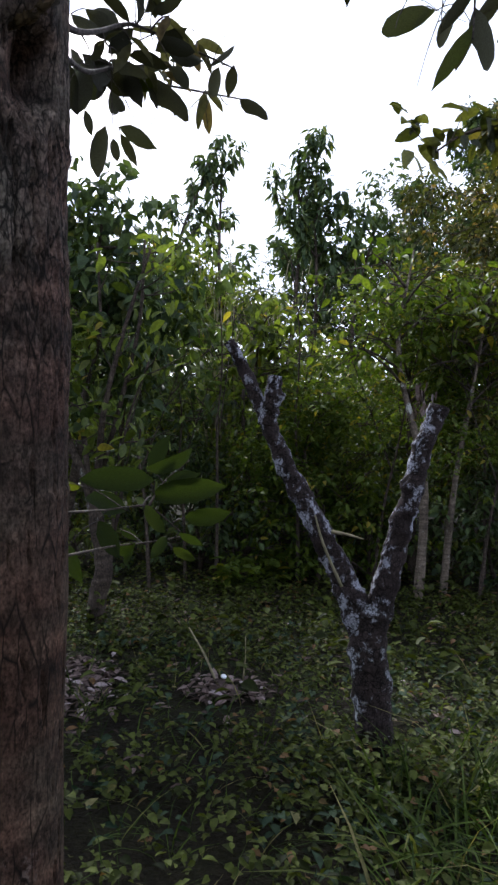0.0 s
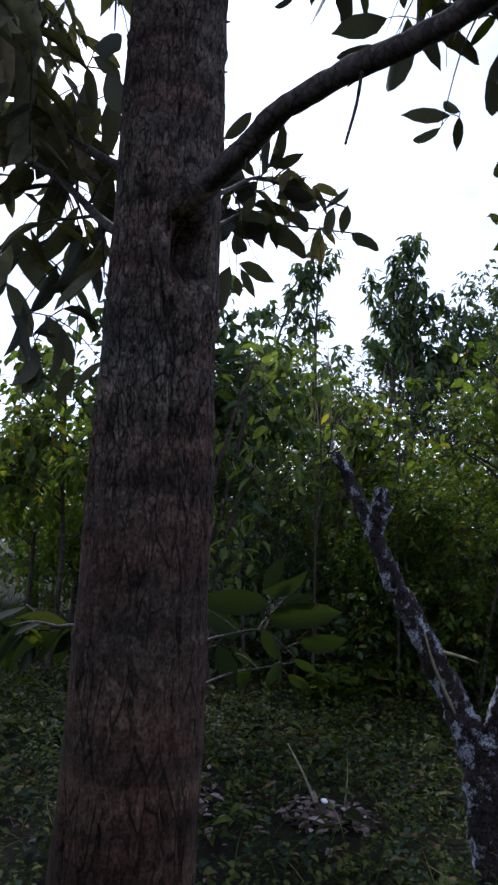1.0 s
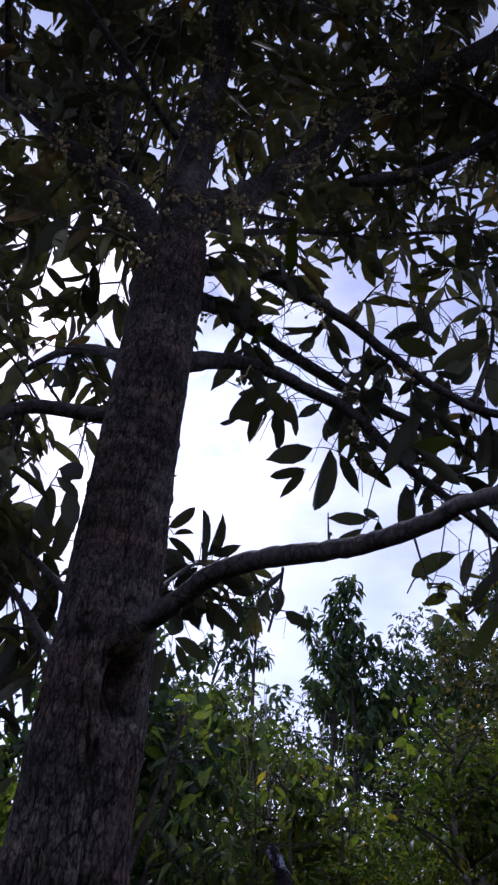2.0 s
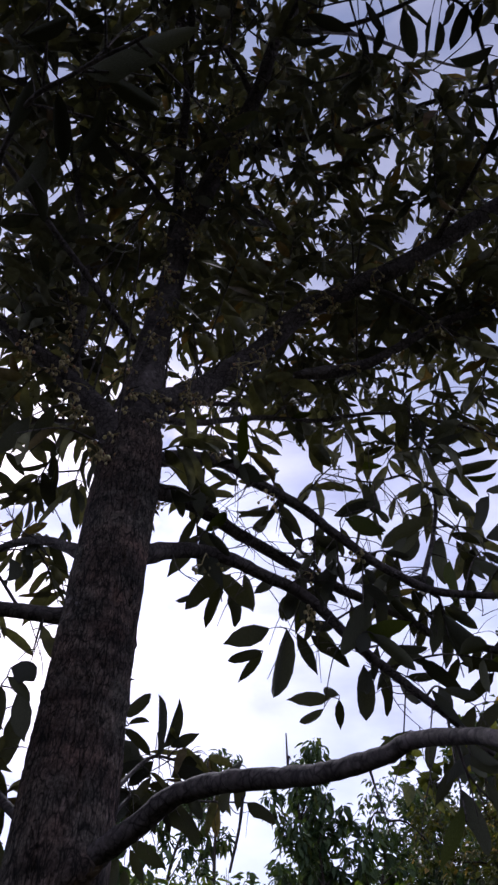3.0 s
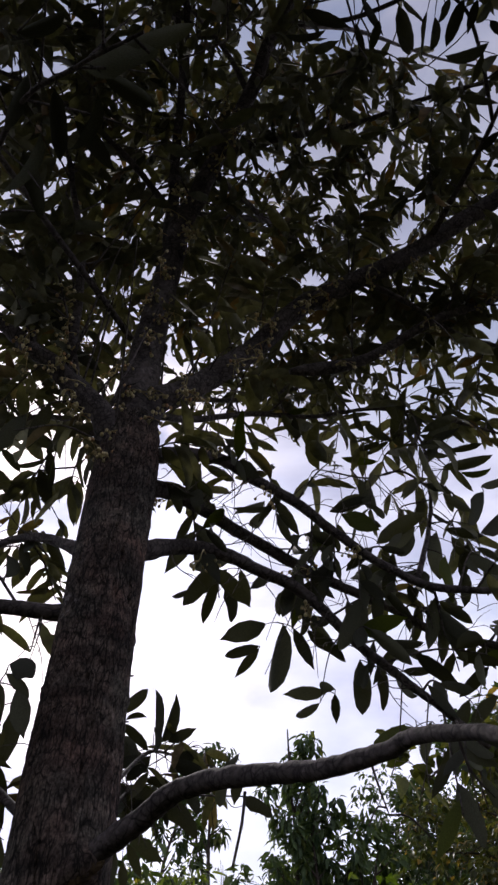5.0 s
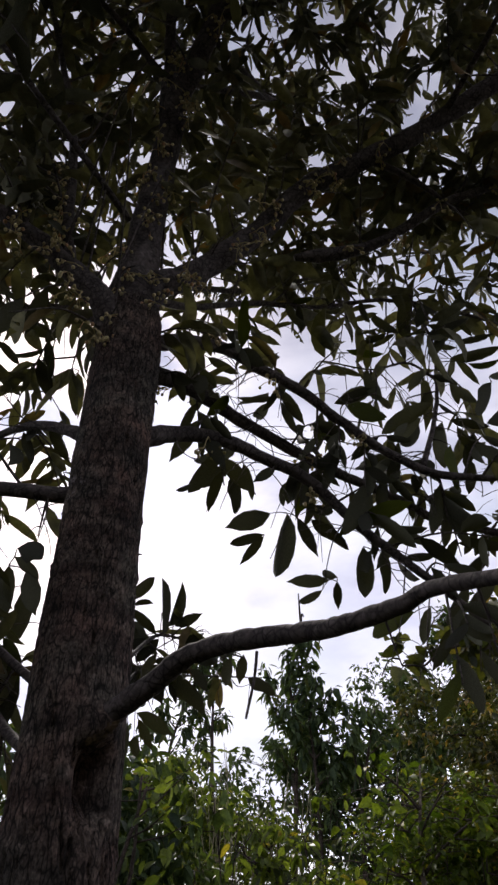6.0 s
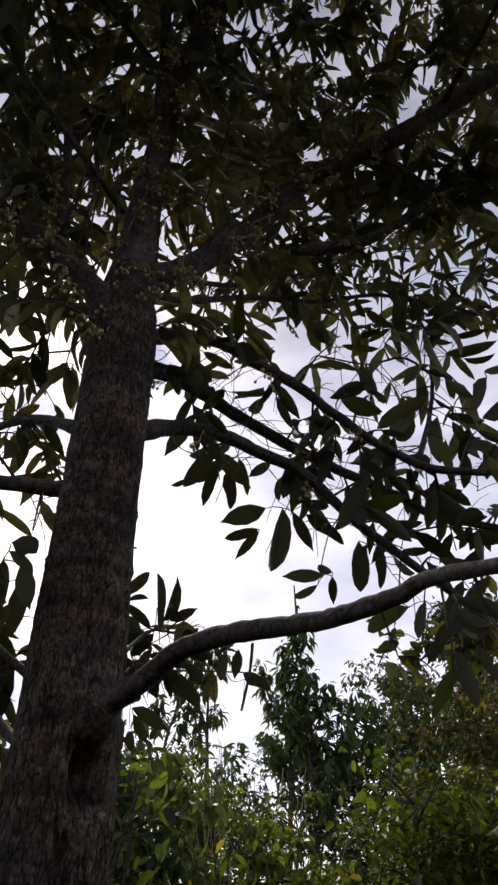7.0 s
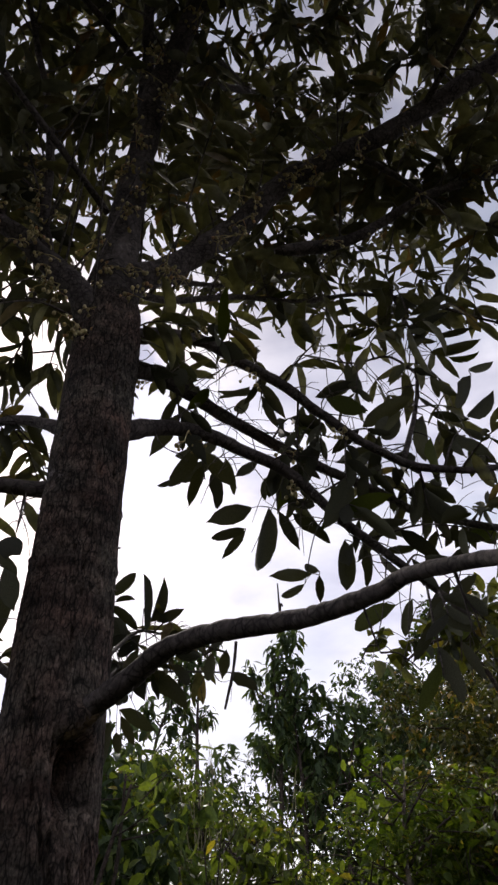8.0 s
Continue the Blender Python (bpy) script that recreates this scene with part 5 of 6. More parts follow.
me.shade_smooth()
callus = part("callus", me, tree, "yellowish swollen bark round the lowest branch")
callus.location = Vector((-0.335, 1.425, 2.268)) - BASE
for x, z in ((-0.338, 3.02), (-0.328, 2.83), (-0.318, 2.66), (-0.316, 2.56)):
    p = Vector((x - 0.012, 1.5, z)) - BASE
    v, t = tube([p, p + Vector((0.013, 0, 0.0)), p + Vector((0.025, -0.003, -0.002))], [0.006, 0.0035, 0.0008], 7)
    part("spur", mesh_fast("spur", v, t, LIMB_BARK), tree)


# ---- the forked stump ----
def forked_stump():
    base = Vector((0.60, 3.93, 0))
    ob = thing("forked_stump", base, "dead forked trunk with cut tops, blotched with white lichen", "tree stump")

    def piece(name, points, r0, r1, seed, label=""):
        pts = smooth_path([Vector(p) - base for p in points], 14)
        rad = [r0 + (r1 - r0) * i / (len(pts) - 1) for i in range(len(pts))]
        if name == "trunk":             # closes between the two limbs
            rad = [r * math.sqrt(max(0.02, 1 - (max(0, i - len(pts) * 0.76) / (len(pts) * 0.24)) ** 2)) for i, r in enumerate(rad)]
        v, t = tube(pts, rad, 30, 0.34, seed)
        me = mesh_fast(name, v, t, LICHEN_FOOT if name == "trunk" else LICHEN_BARK)
        me.shade_smooth()
        return part(name, me, ob, label)

    piece("trunk", [(0.62, 3.93, -0.1), (0.60, 3.93, 0.2), (0.57, 3.93, 0.5), (0.56, 3.93, 0.74), (0.56, 3.93, 0.86)], 0.090, 0.104, 1, "thick lower trunk with flaking bark")
    piece("limb", [(0.53, 3.93, 0.70), (0.46, 3.92, 0.88), (0.38, 3.92, 1.03), (0.24, 3.92, 1.29), (0.11, 3.92, 1.52), (-0.01, 3.91, 1.78), (-0.10, 3.91, 1.96), (-0.21, 3.91, 2.16)], 0.078, 0.026, 2)
    piece("limb", [(0.59, 3.93, 0.74), (0.63, 3.93, 0.95), (0.69, 3.93, 1.2), (0.74, 3.93, 1.42), (0.79, 3.93, 1.62), (0.87, 3.93, 1.87)], 0.068, 0.047, 3)
    piece("stub", [(0.0, 3.91, 1.74), (0.02, 3.90, 1.86), (0.03, 3.90, 1.99)], 0.045, 0.038, 4, "short sawn-off side stub")
    piece("stub", [(0.02, 3.90, 1.84), (0.06, 3.89, 1.87), (0.08, 3.88, 1.90)], 0.018, 0.010, 5)
    v, t = tube(smooth_path([(Vector(p) - base) for p in ((0.34, 3.84, 1.22), (0.42, 3.82, 1.21), (0.50, 3.82, 1.19))], 4), np.linspace(0.010, 0.004, 9), 7, 0.2)
    part("spur", mesh_fast("spur", v, t, DRY), ob, "pale broken splinter")
    v, t = tube(smooth_path([(Vector(p) - base) for p in ((0.255, 3.83, 1.30), (0.30, 3.83, 1.16), (0.40, 3.83, 0.95))], 4), np.linspace(0.004, 0.009, 9), 7, 0.2)
    part("stripped_wood", mesh_fast("stripped_wood", v, t, DRY), ob, "pale strip of bare wood")
    return ob


forked_stump()


# ---- trees behind ----
def forest_tree(name, place, height, spread, low, leaves, size, mat, label, seed, trunk_r=0.07, hang=0.5, clump=0.35, stems=1, shape=WOOD_LEAF, shoots=14, group="wood edge", bare_part=0.0, bark=None):
    """Tapered trunk, limbs, and a crown of leaf clumps of uneven size with gaps."""
    r = np.random.default_rng(seed)
    ob = thing(name, place, label, "tree", group)
    tips = []
    for s in range(stems):
        lean = Vector((r.normal(0, 0.08), r.normal(0, 0.06), 0)) * height * (1 if stems == 1 else 1.8)
        top = Vector((0, 0, height * 0.86)) + lean
        spine = smooth_path([Vector((r.normal(0, 0.04) * s, r.normal(0, 0.04) * s, -0.1)), lean * 0.3 + Vector((r.normal(0, 0.1), 0, height * 0.3)), lean * 0.7 + Vector((r.normal(0, 0.12), 0, height * 0.6)), top], 8)
        v, t = tube(spine, np.linspace(trunk_r, trunk_r * 0.15, len(spine)), 10, 0.2, seed + s)
        me = mesh_fast("trunk", v, t, bark or FAR_BARK)
        me.shade_smooth()
        part("trunk", me, ob)
        tips.append((spine[-1], 0.8))
        pieces = []
        for k in range(shoots // stems):
            f = low + (0.95 - low) * (k + r.uniform()) / (shoots // stems)
            a = spine[min(int(f * (len(spine) - 1)), len(spine) - 1)]
            ang = r.uniform(0, 2 * math.pi)
            reach = spread * r.uniform(0.5, 1.1) * (1.15 - 0.75 * max(0, f - 0.35))
            b = a + Vector((math.cos(ang) * reach, math.sin(ang) * reach, reach * r.uniform(0.0, 0.8)))
            path = smooth_path([a, a.lerp(b, 0.5) + Vector((0, 0, 0.08 * reach)), b], 4)
            pieces.append(tube(path, np.linspace(trunk_r * 0.32, 0.006, len(path)), 5))
            for g in (0.5, 0.7, 0.88, 1.0):
                q = path[int(g * (len(path) - 1))]
                s = q + Vector((r.normal(0, 1), r.normal(0, 1), r.normal(0.25, 0.6))) * clump * 0.9
                pieces.append(tube([q, q.lerp(s, 0.5) + Vector((0, 0, 0.04)), s], [0.008, 0.006, 0.003], 4))
                tips += [(q, g), (s, g)]
        v, t = joined(pieces)
        part("limb_mass", mesh_fast("limb_mass", v, t, FAR_BARK), ob, kind="stuff")
    tips = [q for q in tips if r.uniform() > bare_part]
    share = r.uniform(0.3, 1.6, len(tips))
    share = (share / share.sum() * leaves).astype(int)
    pos, way = [], []
    for (q, g), n in zip(tips, share):
        # rosettes: leaves that spread and droop round the ends of the finest twigs
        c = clump * r.uniform(0.4, 0.95)
        m = max(1, n // 7)
        hub = np.clip(r.normal(0, 0.85, (m, 3)), -1.5, 1.5) * (c, c, c * 0.7)
        d = hub[r.integers(0, m, n)]
        turn = r.uniform(0, 2 * math.pi, n)
        side = np.column_stack((np.cos(turn), np.sin(turn), r.normal(0.1, 0.35, n)))
        pos.append(np.array(q) + d + side * size * 0.25 + r.normal(0, size * 0.3, (n, 3)))
        w = side + 0.3 * d / (np.linalg.norm(d, axis=1, keepdims=True) + 1e-6) + r.normal(0, 0.2, (n, 3))
        w[:, 2] -= hang * r.uniform(0.3, 2.0, n)
        way.append(w)
    pos, way = np.concatenate(pos), np.concatenate(way)
    ok = pos[:, 2] > 0.15
    pos, way = pos[ok], way[ok]
    ln = size * r.uniform(0.55, 1.35, len(pos))
    part("crown", leaf_cloud("crown", pos, way, ln, ln * r.uniform(0.34, 0.58, len(pos)), mat, shape, 1.0), ob, kind="stuff")
    return ob


def tassel_tree(place, height, spread, seed, label, low=0.4, whorls=60, size=0.30):
    """Slender tree: steep limbs whose ends carry whorls of long leaves that droop like tassels."""
    r = np.random.default_rng(seed)
    ob = thing("tassel_tree", place, label, "tree", "wood edge")
    spine = smooth_path([Vector((0, 0, -0.1)), Vector((r.normal(0, 0.15), 0, height * 0.35)), Vector((r.normal(0, 0.25), 0, height * 0.7)), Vector((r.normal(0, 0.3), 0, height))], 8)
    v, t = tube(spine, np.linspace(0.10, 0.015, len(spine)), 9, 0.15, seed)
    part("trunk", mesh_fast("trunk", v, t, FAR_BARK), ob)
    pieces, tips = [], [spine[-1], spine[-2], spine[-4]]
    for k in range(whorls // 3):
        f = low + (0.97 - low) * (k + r.uniform()) / (whorls // 3)
        a = spine[int(f * (len(spine) - 1))]
        ang = r.uniform(0, 2 * math.pi)
        reach = spread * r.uniform(0.45, 1.1) * (1.25 - f * 0.75)
        b = a + Vector((math.cos(ang) * reach, math.sin(ang) * reach, reach * r.uniform(0.6, 1.6)))
        path = smooth_path([a, a.lerp(b, 0.5) - Vector((0, 0, 0.1 * reach)), b], 5)
        pieces.append(tube(path, np.linspace(0.024, 0.007, len(path)), 5))
        tips += [path[-1], path[-3], path[5]]
    v, t = joined(pieces)
    part("limb_mass", mesh_fast("limb_mass", v, t, FAR_BARK), ob, kind="stuff")
    pos, way, ln = [], [], []
    for q in tips:
        tall = r.uniform(0.25, 0.6)
        for j in range(int(r.uniform(13, 22))):
            a = r.uniform(0, 2 * math.pi)
            o = r.uniform(0.02, 0.10)
            pos.append((q.x + math.cos(a) * o, q.y + math.sin(a) * o, q.z + 0.12 - tall * r.uniform() ** 1.3))
            way.append((math.cos(a) * 0.6, math.sin(a) * 0.6, r.uniform(-1.4, 0.15)))
            ln.append(size * r.uniform(0.55, 1.15))
    ln = np.array(ln)
    part("crown", leaf_cloud("crown", np.array(pos), np.array(way), ln, ln * r.uniform(0.3, 0.46, len(ln)), LEAF_DEEP, WOOD_LEAF, 0.6), ob, kind="stuff")
    return ob


# far trees with drooping leaf tassels against the sky, and the wood edge on both sides of them
tassel_tree((0.2, 17.6, 0), 9.0, 1.6, 1, "tall slender tree with drooping dark leaf tassels", 0.60, 54, 0.30)
tassel_tree((-1.5, 17.9, 0), 9.4, 1.1, 2, "slender tree with drooping leaf tassels at the top", 0.42, 33, 0.30)
tassel_tree((-2.1, 18.0, 0), 8.8, 0.9, 3, "slender tree with drooping dark leaf tassels", 0.45, 30, 0.30)
tassel_tree((0.8, 17.2, 0), 7.6, 1.5, 7, "slender tree with drooping dark leaf tassels", 0.62, 44, 0.30)
tassel_tree((1.9, 17.4, 0), 7.4, 1.4, 4, "slender tree with drooping dark leaf tassels", 0.52, 32, 0.30)
tassel_tree((3.2, 18.4, 0), 7.0, 1.6, 6, "slender tree with drooping dark leaf tassels", 0.4, 30, 0.30)
tassel_tree((-3.2, 12.5, 0), 5.0, 1.1, 5, "slender tree with drooping dark leaf tassels", 0.45, 24, 0.25)
forest_tree("lacy_tree", (-1.0, 19.4, 0), 7.2, 1.9, 0.36, 3335, 0.152, LEAF_DEEP, "open-crowned tree with dark leaves against the sky", 75, 0.10, 0.7, 0.42, shoots=24, bare_part=0.3)
forest_tree("lacy_tree", (0.8, 19.6, 0), 8.7, 2.2, 0.64, 3500, 0.152, LEAF_DEEP, "tall open-crowned tree with dark leaves against the sky", 71, 0.11, 0.7, 0.42, shoots=26, bare_part=0.35)
forest_tree("lacy_tree", (2.9, 20.2, 0), 8.0, 2.0, 0.50, 4000, 0.152, LEAF_DEEP, "tall open-crowned tree with dark leaves against the sky", 72, 0.11, 0.7, 0.42, shoots=26, bare_part=0.35)
forest_tree("lacy_tree", (4.2, 20.6, 0), 10.6, 1.9, 0.42, 5200, 0.16, LEAF_DEEP, "tall dark far tree behind the bushes", 76, 0.11, 0.7, 0.42, shoots=26, bare_part=0.15)
forest_tree("lacy_tree", (5.3, 20.0, 0), 11.4, 2.2, 0.4, 6525, 0.16, LEAF_DEEP, "tall open-crowned tree with dark leaves against the sky", 73, 0.11, 0.7, 0.42, shoots=26, bare_part=0.1)
forest_tree("broadleaf_tree", (4.9, 17.5, 0), 9.0, 1.7, 0.4, 3625, 0.17, LEAF_DEEP, "tall dark tree with an uneven crown", 74, 0.12, 0.6, 0.42, shoots=20, bare_part=0.15, shape=SMALL)
forest_tree("broadleaf_tree", (5.4, 15.5, 0), 9.6, 2.4, 0.3, 11037, 0.178, LEAF_DEEP, "tall dense broad-leaved tree at the wood edge", 4, 0.14, 0.6, 0.5, shape=SMALL)
forest_tree("broadleaf_tree", (4.0, 11.8, 0), 7.2, 1.9, 0.2, 14479, 0.106, LEAF_OLIVE, "bushy broad-leaved tree with yellowing leaves", 5, 0.09, 0.6, 0.42)
forest_tree("broadleaf_tree", (2.75, 12.0, 0), 4.7, 1.6, 0.15, 8410, 0.106, LEAF_OLIVE, "bushy broad-leaved tree at the wood edge", 6, 0.08, 0.6, 0.42)
bush = forest_tree("feathery_bush", (1.72, 8.6, 0), 4.1, 1.05, 0.35, 13050, 0.066, LEAF_BRIGHT, "bright green feathery bush", 7, 0.06, 0.4, 0.34, shoots=18, shape=SMALL)
r9 = np.random.default_rng(77)
bunch = np.clip(r9.normal(0, 0.09, (34, 3)), -0.18, 0.18) * (0.8, 0.8, 1.5) + (-0.12, -0.75, 2.1)
hang_way = r9.normal(0, 0.4, (34, 3)) + (0, 0, -1)
part("dead_foliage", leaf_cloud("dead_foliage", bunch, hang_way, r9.uniform(0.1, 0.2, 34), r9.uniform(0.03, 0.06, 34), LITTER, OVAL, 0.8), bush, "withered brown leaves caught in the bush", "stuff")
forest_tree("feathery_bush", (3.3, 9.2, 0), 4.4, 1.2, 0.3, 8410, 0.089, LEAF_OLIVE, "dense bush with small green leaves", 8, 0.06, 0.4, 0.36, shoots=18)
forest_tree("feathery_bush", (0.0, 10.6, 0), 3.1, 0.9, 0.3, 10150, 0.070, LEAF_BRIGHT, "bright green feathery bush", 9, 0.05, 0.4, 0.34, shoots=16, shape=SMALL)
forest_tree("feathery_bush", (0.55, 8.3, 0), 2.6, 0.75, 0.25, 7600, 0.072, LEAF_BRIGHT, "bright green feathery bush behind the forked stump", 23, 0.04, 0.4, 0.32, shoots=16, shape=SMALL)
forest_tree("broadleaf_tree", (0.9, 12.8, 0), 3.7, 1.5, 0.15, 7358, 0.106, LEAF_FAR, "bushy broad-leaved tree at the wood edge", 10, 0.08, 0.6, 0.42, shape=SMALL)
forest_tree("broadleaf_tree", (-0.9, 12.2, 0), 5.0, 1.4, 0.2, 7358, 0.106, LEAF_FAR, "bushy broad-leaved tree at the wood edge", 11, 0.08, 0.7, 0.42)
forest_tree("broadleaf_tree", (-2.2, 11.4, 0), 5.8, 1.3, 0.2, 8410, 0.106, LEAF_FAR, "broad-leaved tree with yellow-green leaves", 12, 0.08, 0.7, 0.42)
forest_tree("broadleaf_tree", (-2.5, 8.2, 0), 4.7, 1.1, 0.4, 3480, 0.164, LEAF_DEEP, "dark leafy tree beside the clearing", 13, 0.07, 0.8, 0.36)
forest_tree("broadleaf_tree", (-4.4, 10.4, 0), 3.0, 1.1, 0.3, 4205, 0.106, LEAF_BRIGHT, "dark leafy tree beside the clearing", 14, 0.08, 0.8, 0.4)
forest_tree("broadleaf_tree", (-6.4, 13.0, 0), 3.6, 1.8, 0.25, 5256, 0.159, LEAF_FAR, "leafy tree beyond the clearing", 15, 0.09, 0.7, 0.42, shape=SMALL)
forest_tree("broadleaf_tree", (-9.0, 15.0, 0), 4.0, 2.0, 0.25, 5256, 0.178, LEAF_FAR, "leafy tree beyond the clearing", 16, 0.09, 0.7, 0.45, shape=SMALL)
forest_tree("broadleaf_tree", (-4.6, 16.5, 0), 5.0, 2.0, 0.2, 6307, 0.178, LEAF_FAR, "leafy tree in the depth of the wood", 17, 0.1, 0.7, 0.5, shape=SMALL)
forest_tree("broadleaf_tree", (-3.35, 7.4, 0), 3.9, 0.8, 0.45, 1576, 0.133, LEAF_FAR, "thin leafy tree at the edge of the clearing", 31, 0.04, 0.9, 0.3, shape=OVAL)
forest_tree("broadleaf_tree", (-4.3, 8.6, 0), 3.6, 0.9, 0.4, 1576, 0.124, LEAF_BRIGHT, "thin leafy tree at the edge of the clearing", 32, 0.04, 0.9, 0.3, shape=OVAL)
forest_tree("slim_tree", (1.58, 7.6, 0), 4.4, 0.7, 0.6, 420, 0.136, LEAF_BRIGHT, "slim pale-trunked tree under the bushes", 19, 0.06, 0.6, 0.3, bark=PALE_BARK)
forest_tree("slim_tree", (1.86, 7.75, 0), 4.0, 0.7, 0.6, 420, 0.136, LEAF_BRIGHT, "slim pale-trunked tree under the bushes", 24, 0.045, 0.6, 0.3, bark=PALE_BARK)
forest_tree("slim_tree", (2.46, 9.9, 0), 4.6, 0.8, 0.6, 1305, 0.148, LEAF_FAR, "slim pale-trunked tree under the bushes", 20, 0.07, 0.6, 0.3, bark=PALE_BARK)
forest_tree("slim_tree", (-0.27, 9.4, 0), 4.2, 0.8, 0.5, 950, 0.159, LEAF_FAR, "slim tree with leaning stem", 21, 0.07, 0.6, 0.34, bark=PALE_BARK)
# undergrowth that fills the shade below the crowns
for k, (x, y, h) in enumerate([(-3.4, 10.8, 2.4), (-1.6, 10.3, 2.3), (-0.6, 11.4, 2.6), (0.8, 9.6, 1.7), (-0.9, 8.9, 1.5), (1.2, 8.4, 1.2), (-2.4, 9.0, 1.6), (2.7, 8.3, 1.4), (0.2, 8.6, 1.0), (3.6, 8.0, 1.8), (1.5, 10.4, 2.4), (2.9, 10.8, 2.6), (4.6, 10.6, 2.6), (-2.0, 13.6, 3.0), (0.4, 14.2, 3.2), (2.6, 13.8, 3.6), (5.8, 12.6, 3.4), (-5.4, 11.8, 2.0), (-8.0, 12.5, 2.0)]):
    forest_tree("undergrowth_shrub", (x, y, 0), h, h * 0.42, 0.08, int(1500 * h), 0.098, LEAF_DEEP if k % 3 == 1 else LEAF_BRIGHT if k % 3 == 2 else LEAF_FAR, "leafy undergrowth shrub in the shade", 40 + k, 0.03, 0.6, 0.42, stems=2, shoots=14, group="undergrowth", shape=SMALL if y > 9.8 else WOOD_LEAF)


def branchy_tree(name, place, limbs, label, leaves, seed, size=0.13, r_thin=0.012, mat=None):
    """A small tree from hand-laid stems (base to tip) with thin side twigs and few leaves."""
    r = np.random.default_rng(seed)
    ob = thing(name, place, label, "tree", "wood edge")
    base = Vector(place)
    tips = []
    for k, (r0, r1, pts) in enumerate(limbs):
        path = smooth_path([Vector(q) - base for q in pts], 6)
        v, t = tube(path, np.linspace(r0, r1, len(path)), 12 if r0 > 0.03 else 7, 0.2, seed + k)
        me = mesh_fast("stem", v, t, FAR_BARK)
        me.shade_smooth()
        part("trunk" if k == 0 else "stem", me, ob)
        if k:
            for j in range(6):
                a = path[int((0.3 + 0.7 * r.uniform()) * (len(path) - 1))]
                d = Vector((r.normal(0, 1), r.normal(0, 0.6), abs(r.normal(0.6, 0.5)))).normalized() * r.uniform(0.25, 0.7)
                tw = smooth_path([a, a + d * 0.5 + Vector((0, 0, -0.03)), a + d], 4)
                v, t = tube(tw, np.linspace(r_thin * 0.7, 0.003, len(tw)), 5)
                part("twig", mesh_fast("twig", v, t, FAR_BARK), ob)
                tips.append(tw[-1])
                tips.append(tw[4])
    q = np.array([tuple(p) for p in tips])
    n = leaves
    pos = q[r.integers(0, len(q), n)] + np.clip(r.normal(0, 0.12, (n, 3)), -0.25, 0.25)
    way = r.normal(0, 1, (n, 3)) + (0, 0, -0.7)
    ln = size * r.uniform(0.6, 1.3, n)
    part("crown", leaf_cloud("crown", pos, way, ln, ln * r.uniform(0.35, 0.55, n), mat or LEAF_FAR, OVAL, 1.0), ob, kind="stuff")
    return ob


branchy_tree("branchy_tree", (-1.41, 6.1, 0), [
    (0.088, 0.060, [(-1.42, 6.1, -0.08), (-1.40, 6.1, 0.3), (-1.36, 6.1, 0.55), (-1.42, 6.1, 0.85), (-1.47, 6.1, 1.10)]),
    (0.045, 0.020, [(-1.44, 6.1, 0.95), (-1.54, 6.1, 1.25), (-1.68, 6.1, 1.55), (-1.80, 6.1, 1.9), (-2.0, 6.1, 2.5)]),
    (0.035, 0.012, [(-1.46, 6.1, 1.05), (-1.42, 6.05, 1.5), (-1.38, 6.0, 1.9), (-1.25, 6.0, 2.5), (-1.05, 6.0, 3.2)]),
    (0.026, 0.010, [(-1.40, 6.1, 1.4), (-1.28, 6.1, 1.9), (-1.14, 6.1, 2.6), (-1.12, 6.1, 3.3)]),
    (0.026, 0.010, [(-1.50, 6.1, 1.15), (-1.62, 6.2, 1.9), (-1.50, 6.2, 2.5), (-1.55, 6.2, 3.3)]),
    (0.020, 0.008, [(-1.36, 6.1, 0.6), (-1.22, 6.0, 1.1), (-1.20, 6.0, 1.7), (-1.02, 6.0, 2.3)])], "small grey tree with crooked bare stems and few leaves", 420, 61)
branchy_tree("bare_shrub", (-0.3, 9.0, 0), [
    (0.055, 0.040, [(-0.30, 9.0, -0.05), (-0.28, 9.0, 0.5), (-0.22, 9.0, 1.0)]),
    (0.036, 0.016, [(-0.24, 9.0, 0.9), (-0.12, 9.0, 1.5), (0.05, 9.0, 2.2)]),
    (0.036, 0.016, [(-0.24, 9.0, 0.9), (-0.36, 9.0, 1.5), (-0.40, 9.0, 2.3)]),
    (0.020, 0.010, [(-0.42, 8.9, 0.0), (-0.46, 8.9, 0.6), (-0.44, 8.9, 1.2)])], "slim forked tree standing in the undergrowth", 500, 62, 0.11)
branchy_tree("round_leaved_tree", (3.1, 7.9, 0), [
    (0.06, 0.035, [(3.1, 7.9, -0.05), (3.0, 7.8, 1.8), (2.8, 7.7, 3.4)]),
    (0.034, 0.010, [(2.8, 7.7, 3.3), (2.5, 7.4, 4.2), (2.1, 7.2, 4.75), (1.75, 7.1, 4.7), (1.45, 7.1, 4.5)]),
    (0.024, 0.010, [(2.8, 7.7, 3.4), (2.9, 7.6, 4.3), (2.6, 7.4, 5.0), (2.2, 7.3, 5.1)])], "branch of large round yellow-green leaves reaching over the bushes", 170, 63, 0.26, mat=LEAF_OLIVE)


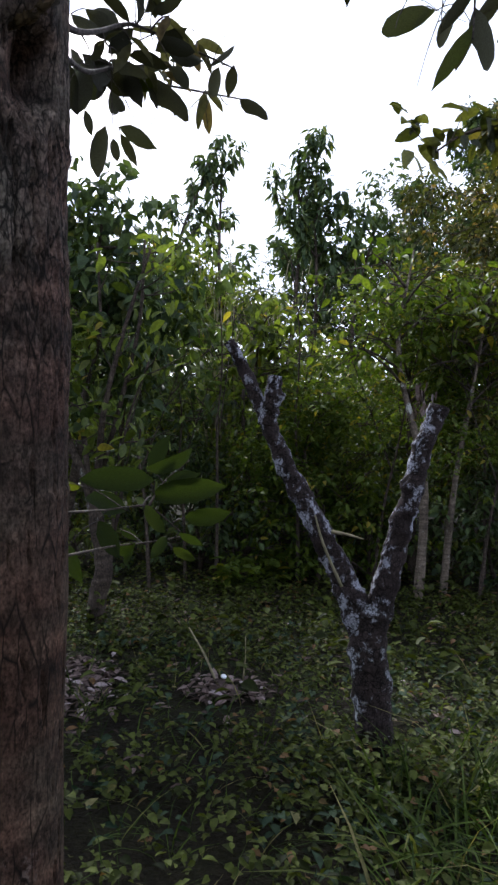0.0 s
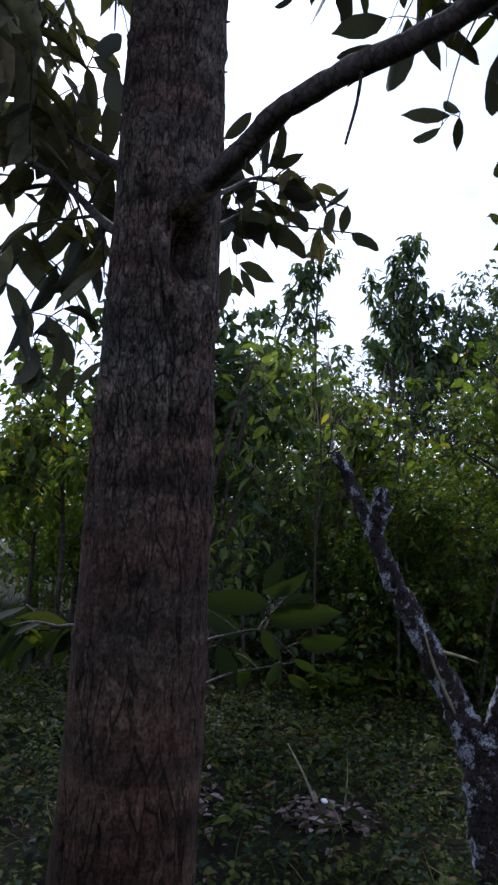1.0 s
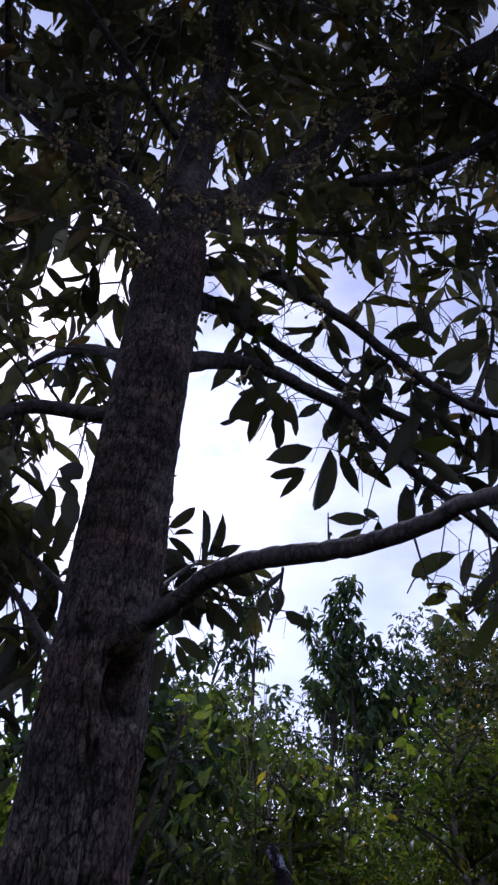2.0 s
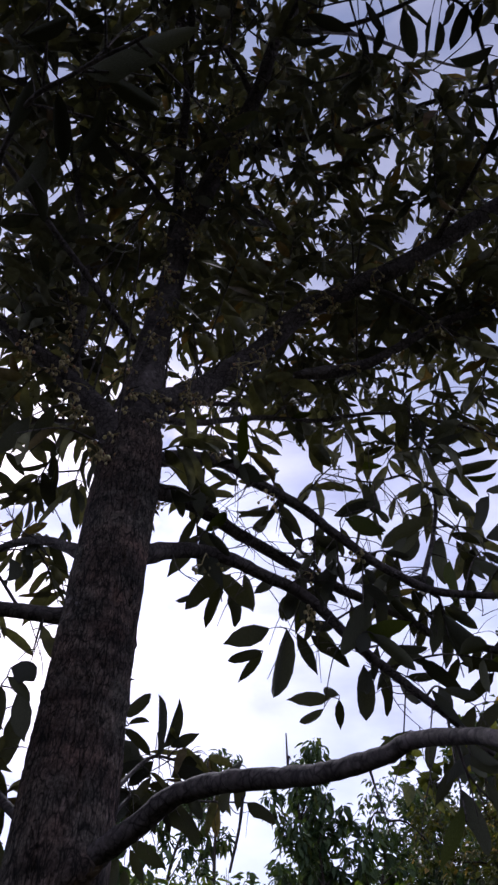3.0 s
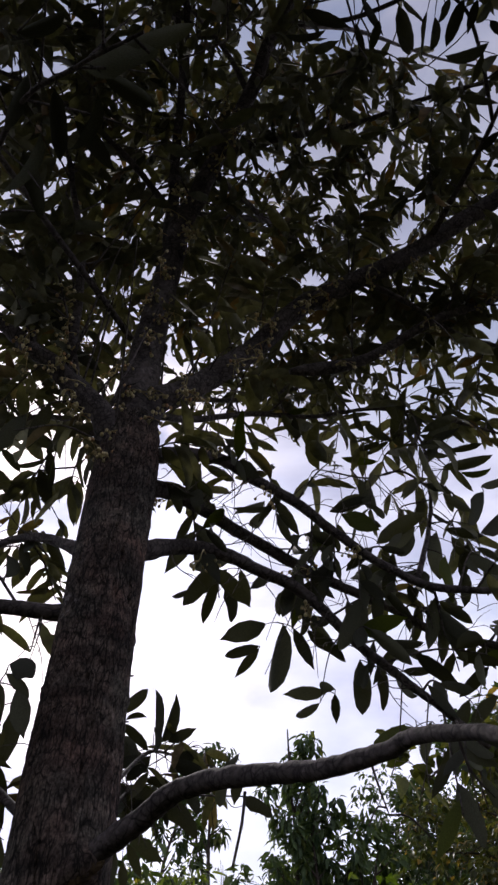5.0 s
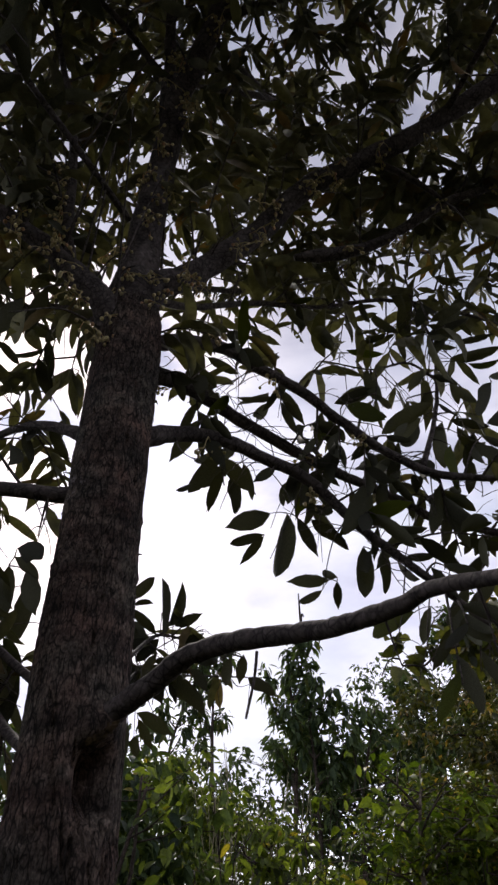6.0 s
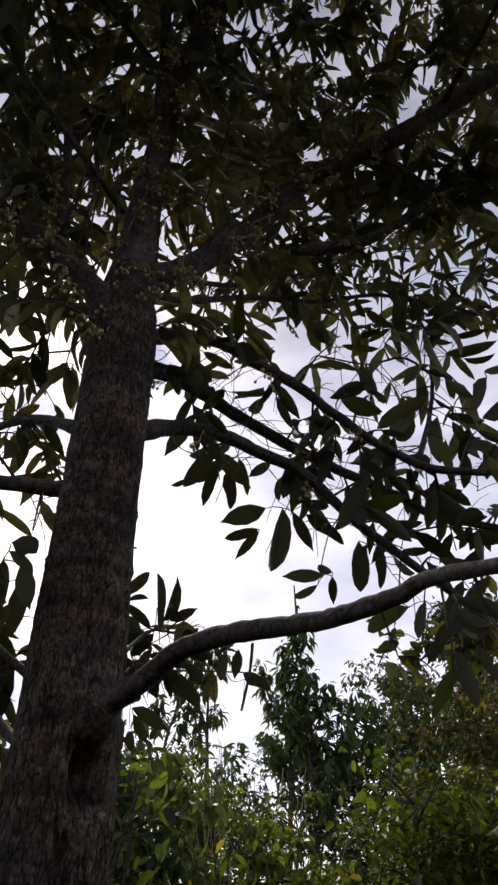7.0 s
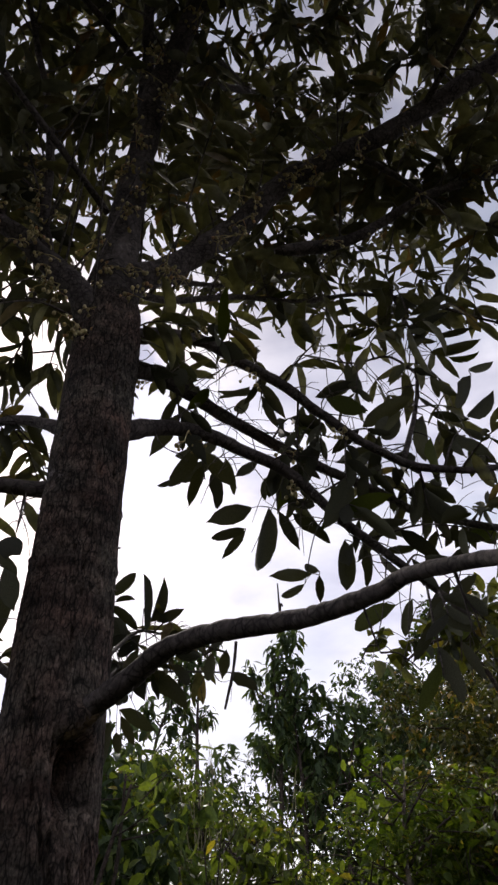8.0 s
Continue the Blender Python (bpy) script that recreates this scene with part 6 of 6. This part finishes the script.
# bare saplings and vine stems along the edge of the wood
r8 = np.random.default_rng(88)
for x, y in ((-2.0, 7.2), (-1.75, 7.9), (-1.2, 7.4), (-0.95, 8.3), (-0.55, 7.8), (-2.4, 6.9), (0.35, 8.2), (1.15, 8.0), (2.45, 8.2), (2.2, 7.6)):
    lean, tall = r8.uniform(-0.5, 0.5), r8.uniform(2.6, 3.9)
    branchy_tree("thin_sapling", (x, y, 0), [
        (0.022, 0.012, [(x, y, -0.05), (x + lean * 0.2, y, tall * 0.3), (x + lean * 0.5, y, tall * 0.55)]),
        (0.012, 0.005, [(x + lean * 0.45, y, tall * 0.5), (x + lean * 0.6 + 0.05, y, tall * 0.75), (x + lean, y, tall)]),
        (0.010, 0.004, [(x + lean * 0.4, y, tall * 0.45), (x - lean * 0.2, y + 0.1, tall * 0.7), (x - lean * 0.8, y, tall * 0.92)])], "thin bare sapling with few leaves", 40, int(r8.integers(100, 900)), 0.10, 0.008)


def dry_thicket():
    """Dried upright stems standing over the bushes."""
    r = np.random.default_rng(5)
    ob = thing("dry_thicket", (-0.6, 11.0, 0), "tangle of dry pale stems and vines over the bushes", "dry stems")
    for k in range(46):
        x, y = r.normal(0, 0.45), r.normal(0, 0.3)
        top = Vector((x + r.normal(0, 0.35), y + r.normal(0, 0.2), r.uniform(3.2, 4.9)))
        pts = smooth_path([Vector((x * 0.4, y * 0.4, -0.05)), Vector((x * 0.8, y, 1.9)), top], 6)
        v, t = tube(pts, np.linspace(0.016, 0.004, len(pts)), 5, 0.1, k)
        part("stem", mesh_fast("stem", v, t, DRY), ob)
    return ob


dry_thicket()


def far_woods():
    """The wood that closes the view all round, far off ahead, near and unseen behind the camera to block light."""
    r = np.random.default_rng(9)
    n = 34000
    a = r.uniform(0, 2 * math.pi, n)
    # near: the unseen side behind the camera, brought closer to shade the trunk
    near = np.clip(-np.cos(a) * 1.6, 0, 1)
    d = r.uniform(24, 34, n) * (1 - near) + r.uniform(11, 19, n) * near
    x, y = d * np.sin(a), 2 + d * np.cos(a)
    top = np.array([4.4 + 2.2 * noise.noise((math.sin(q) * 5, math.cos(q) * 5, 0)) + 1.2 * noise.noise((math.sin(q) * 19, math.cos(q) * 19, 4)) for q in a])
    z = (top + 1.2 * near) * np.sqrt(r.uniform(0.0, 1.0, n))
    way = r.normal(0, 1, (n, 3)) + (0, 0, -0.5)
    ln = r.uniform(0.35, 0.8, n)
    ob = new("far_woods", leaf_cloud("far_woods", np.column_stack((x, y, z)), way, ln, ln * 0.6, LEAF_FAR, SMALL, 1.0))
    return tagged(ob, "distant green wood closing the view, nearer and unseen behind the camera", "woods", kind="stuff")


far_woods()
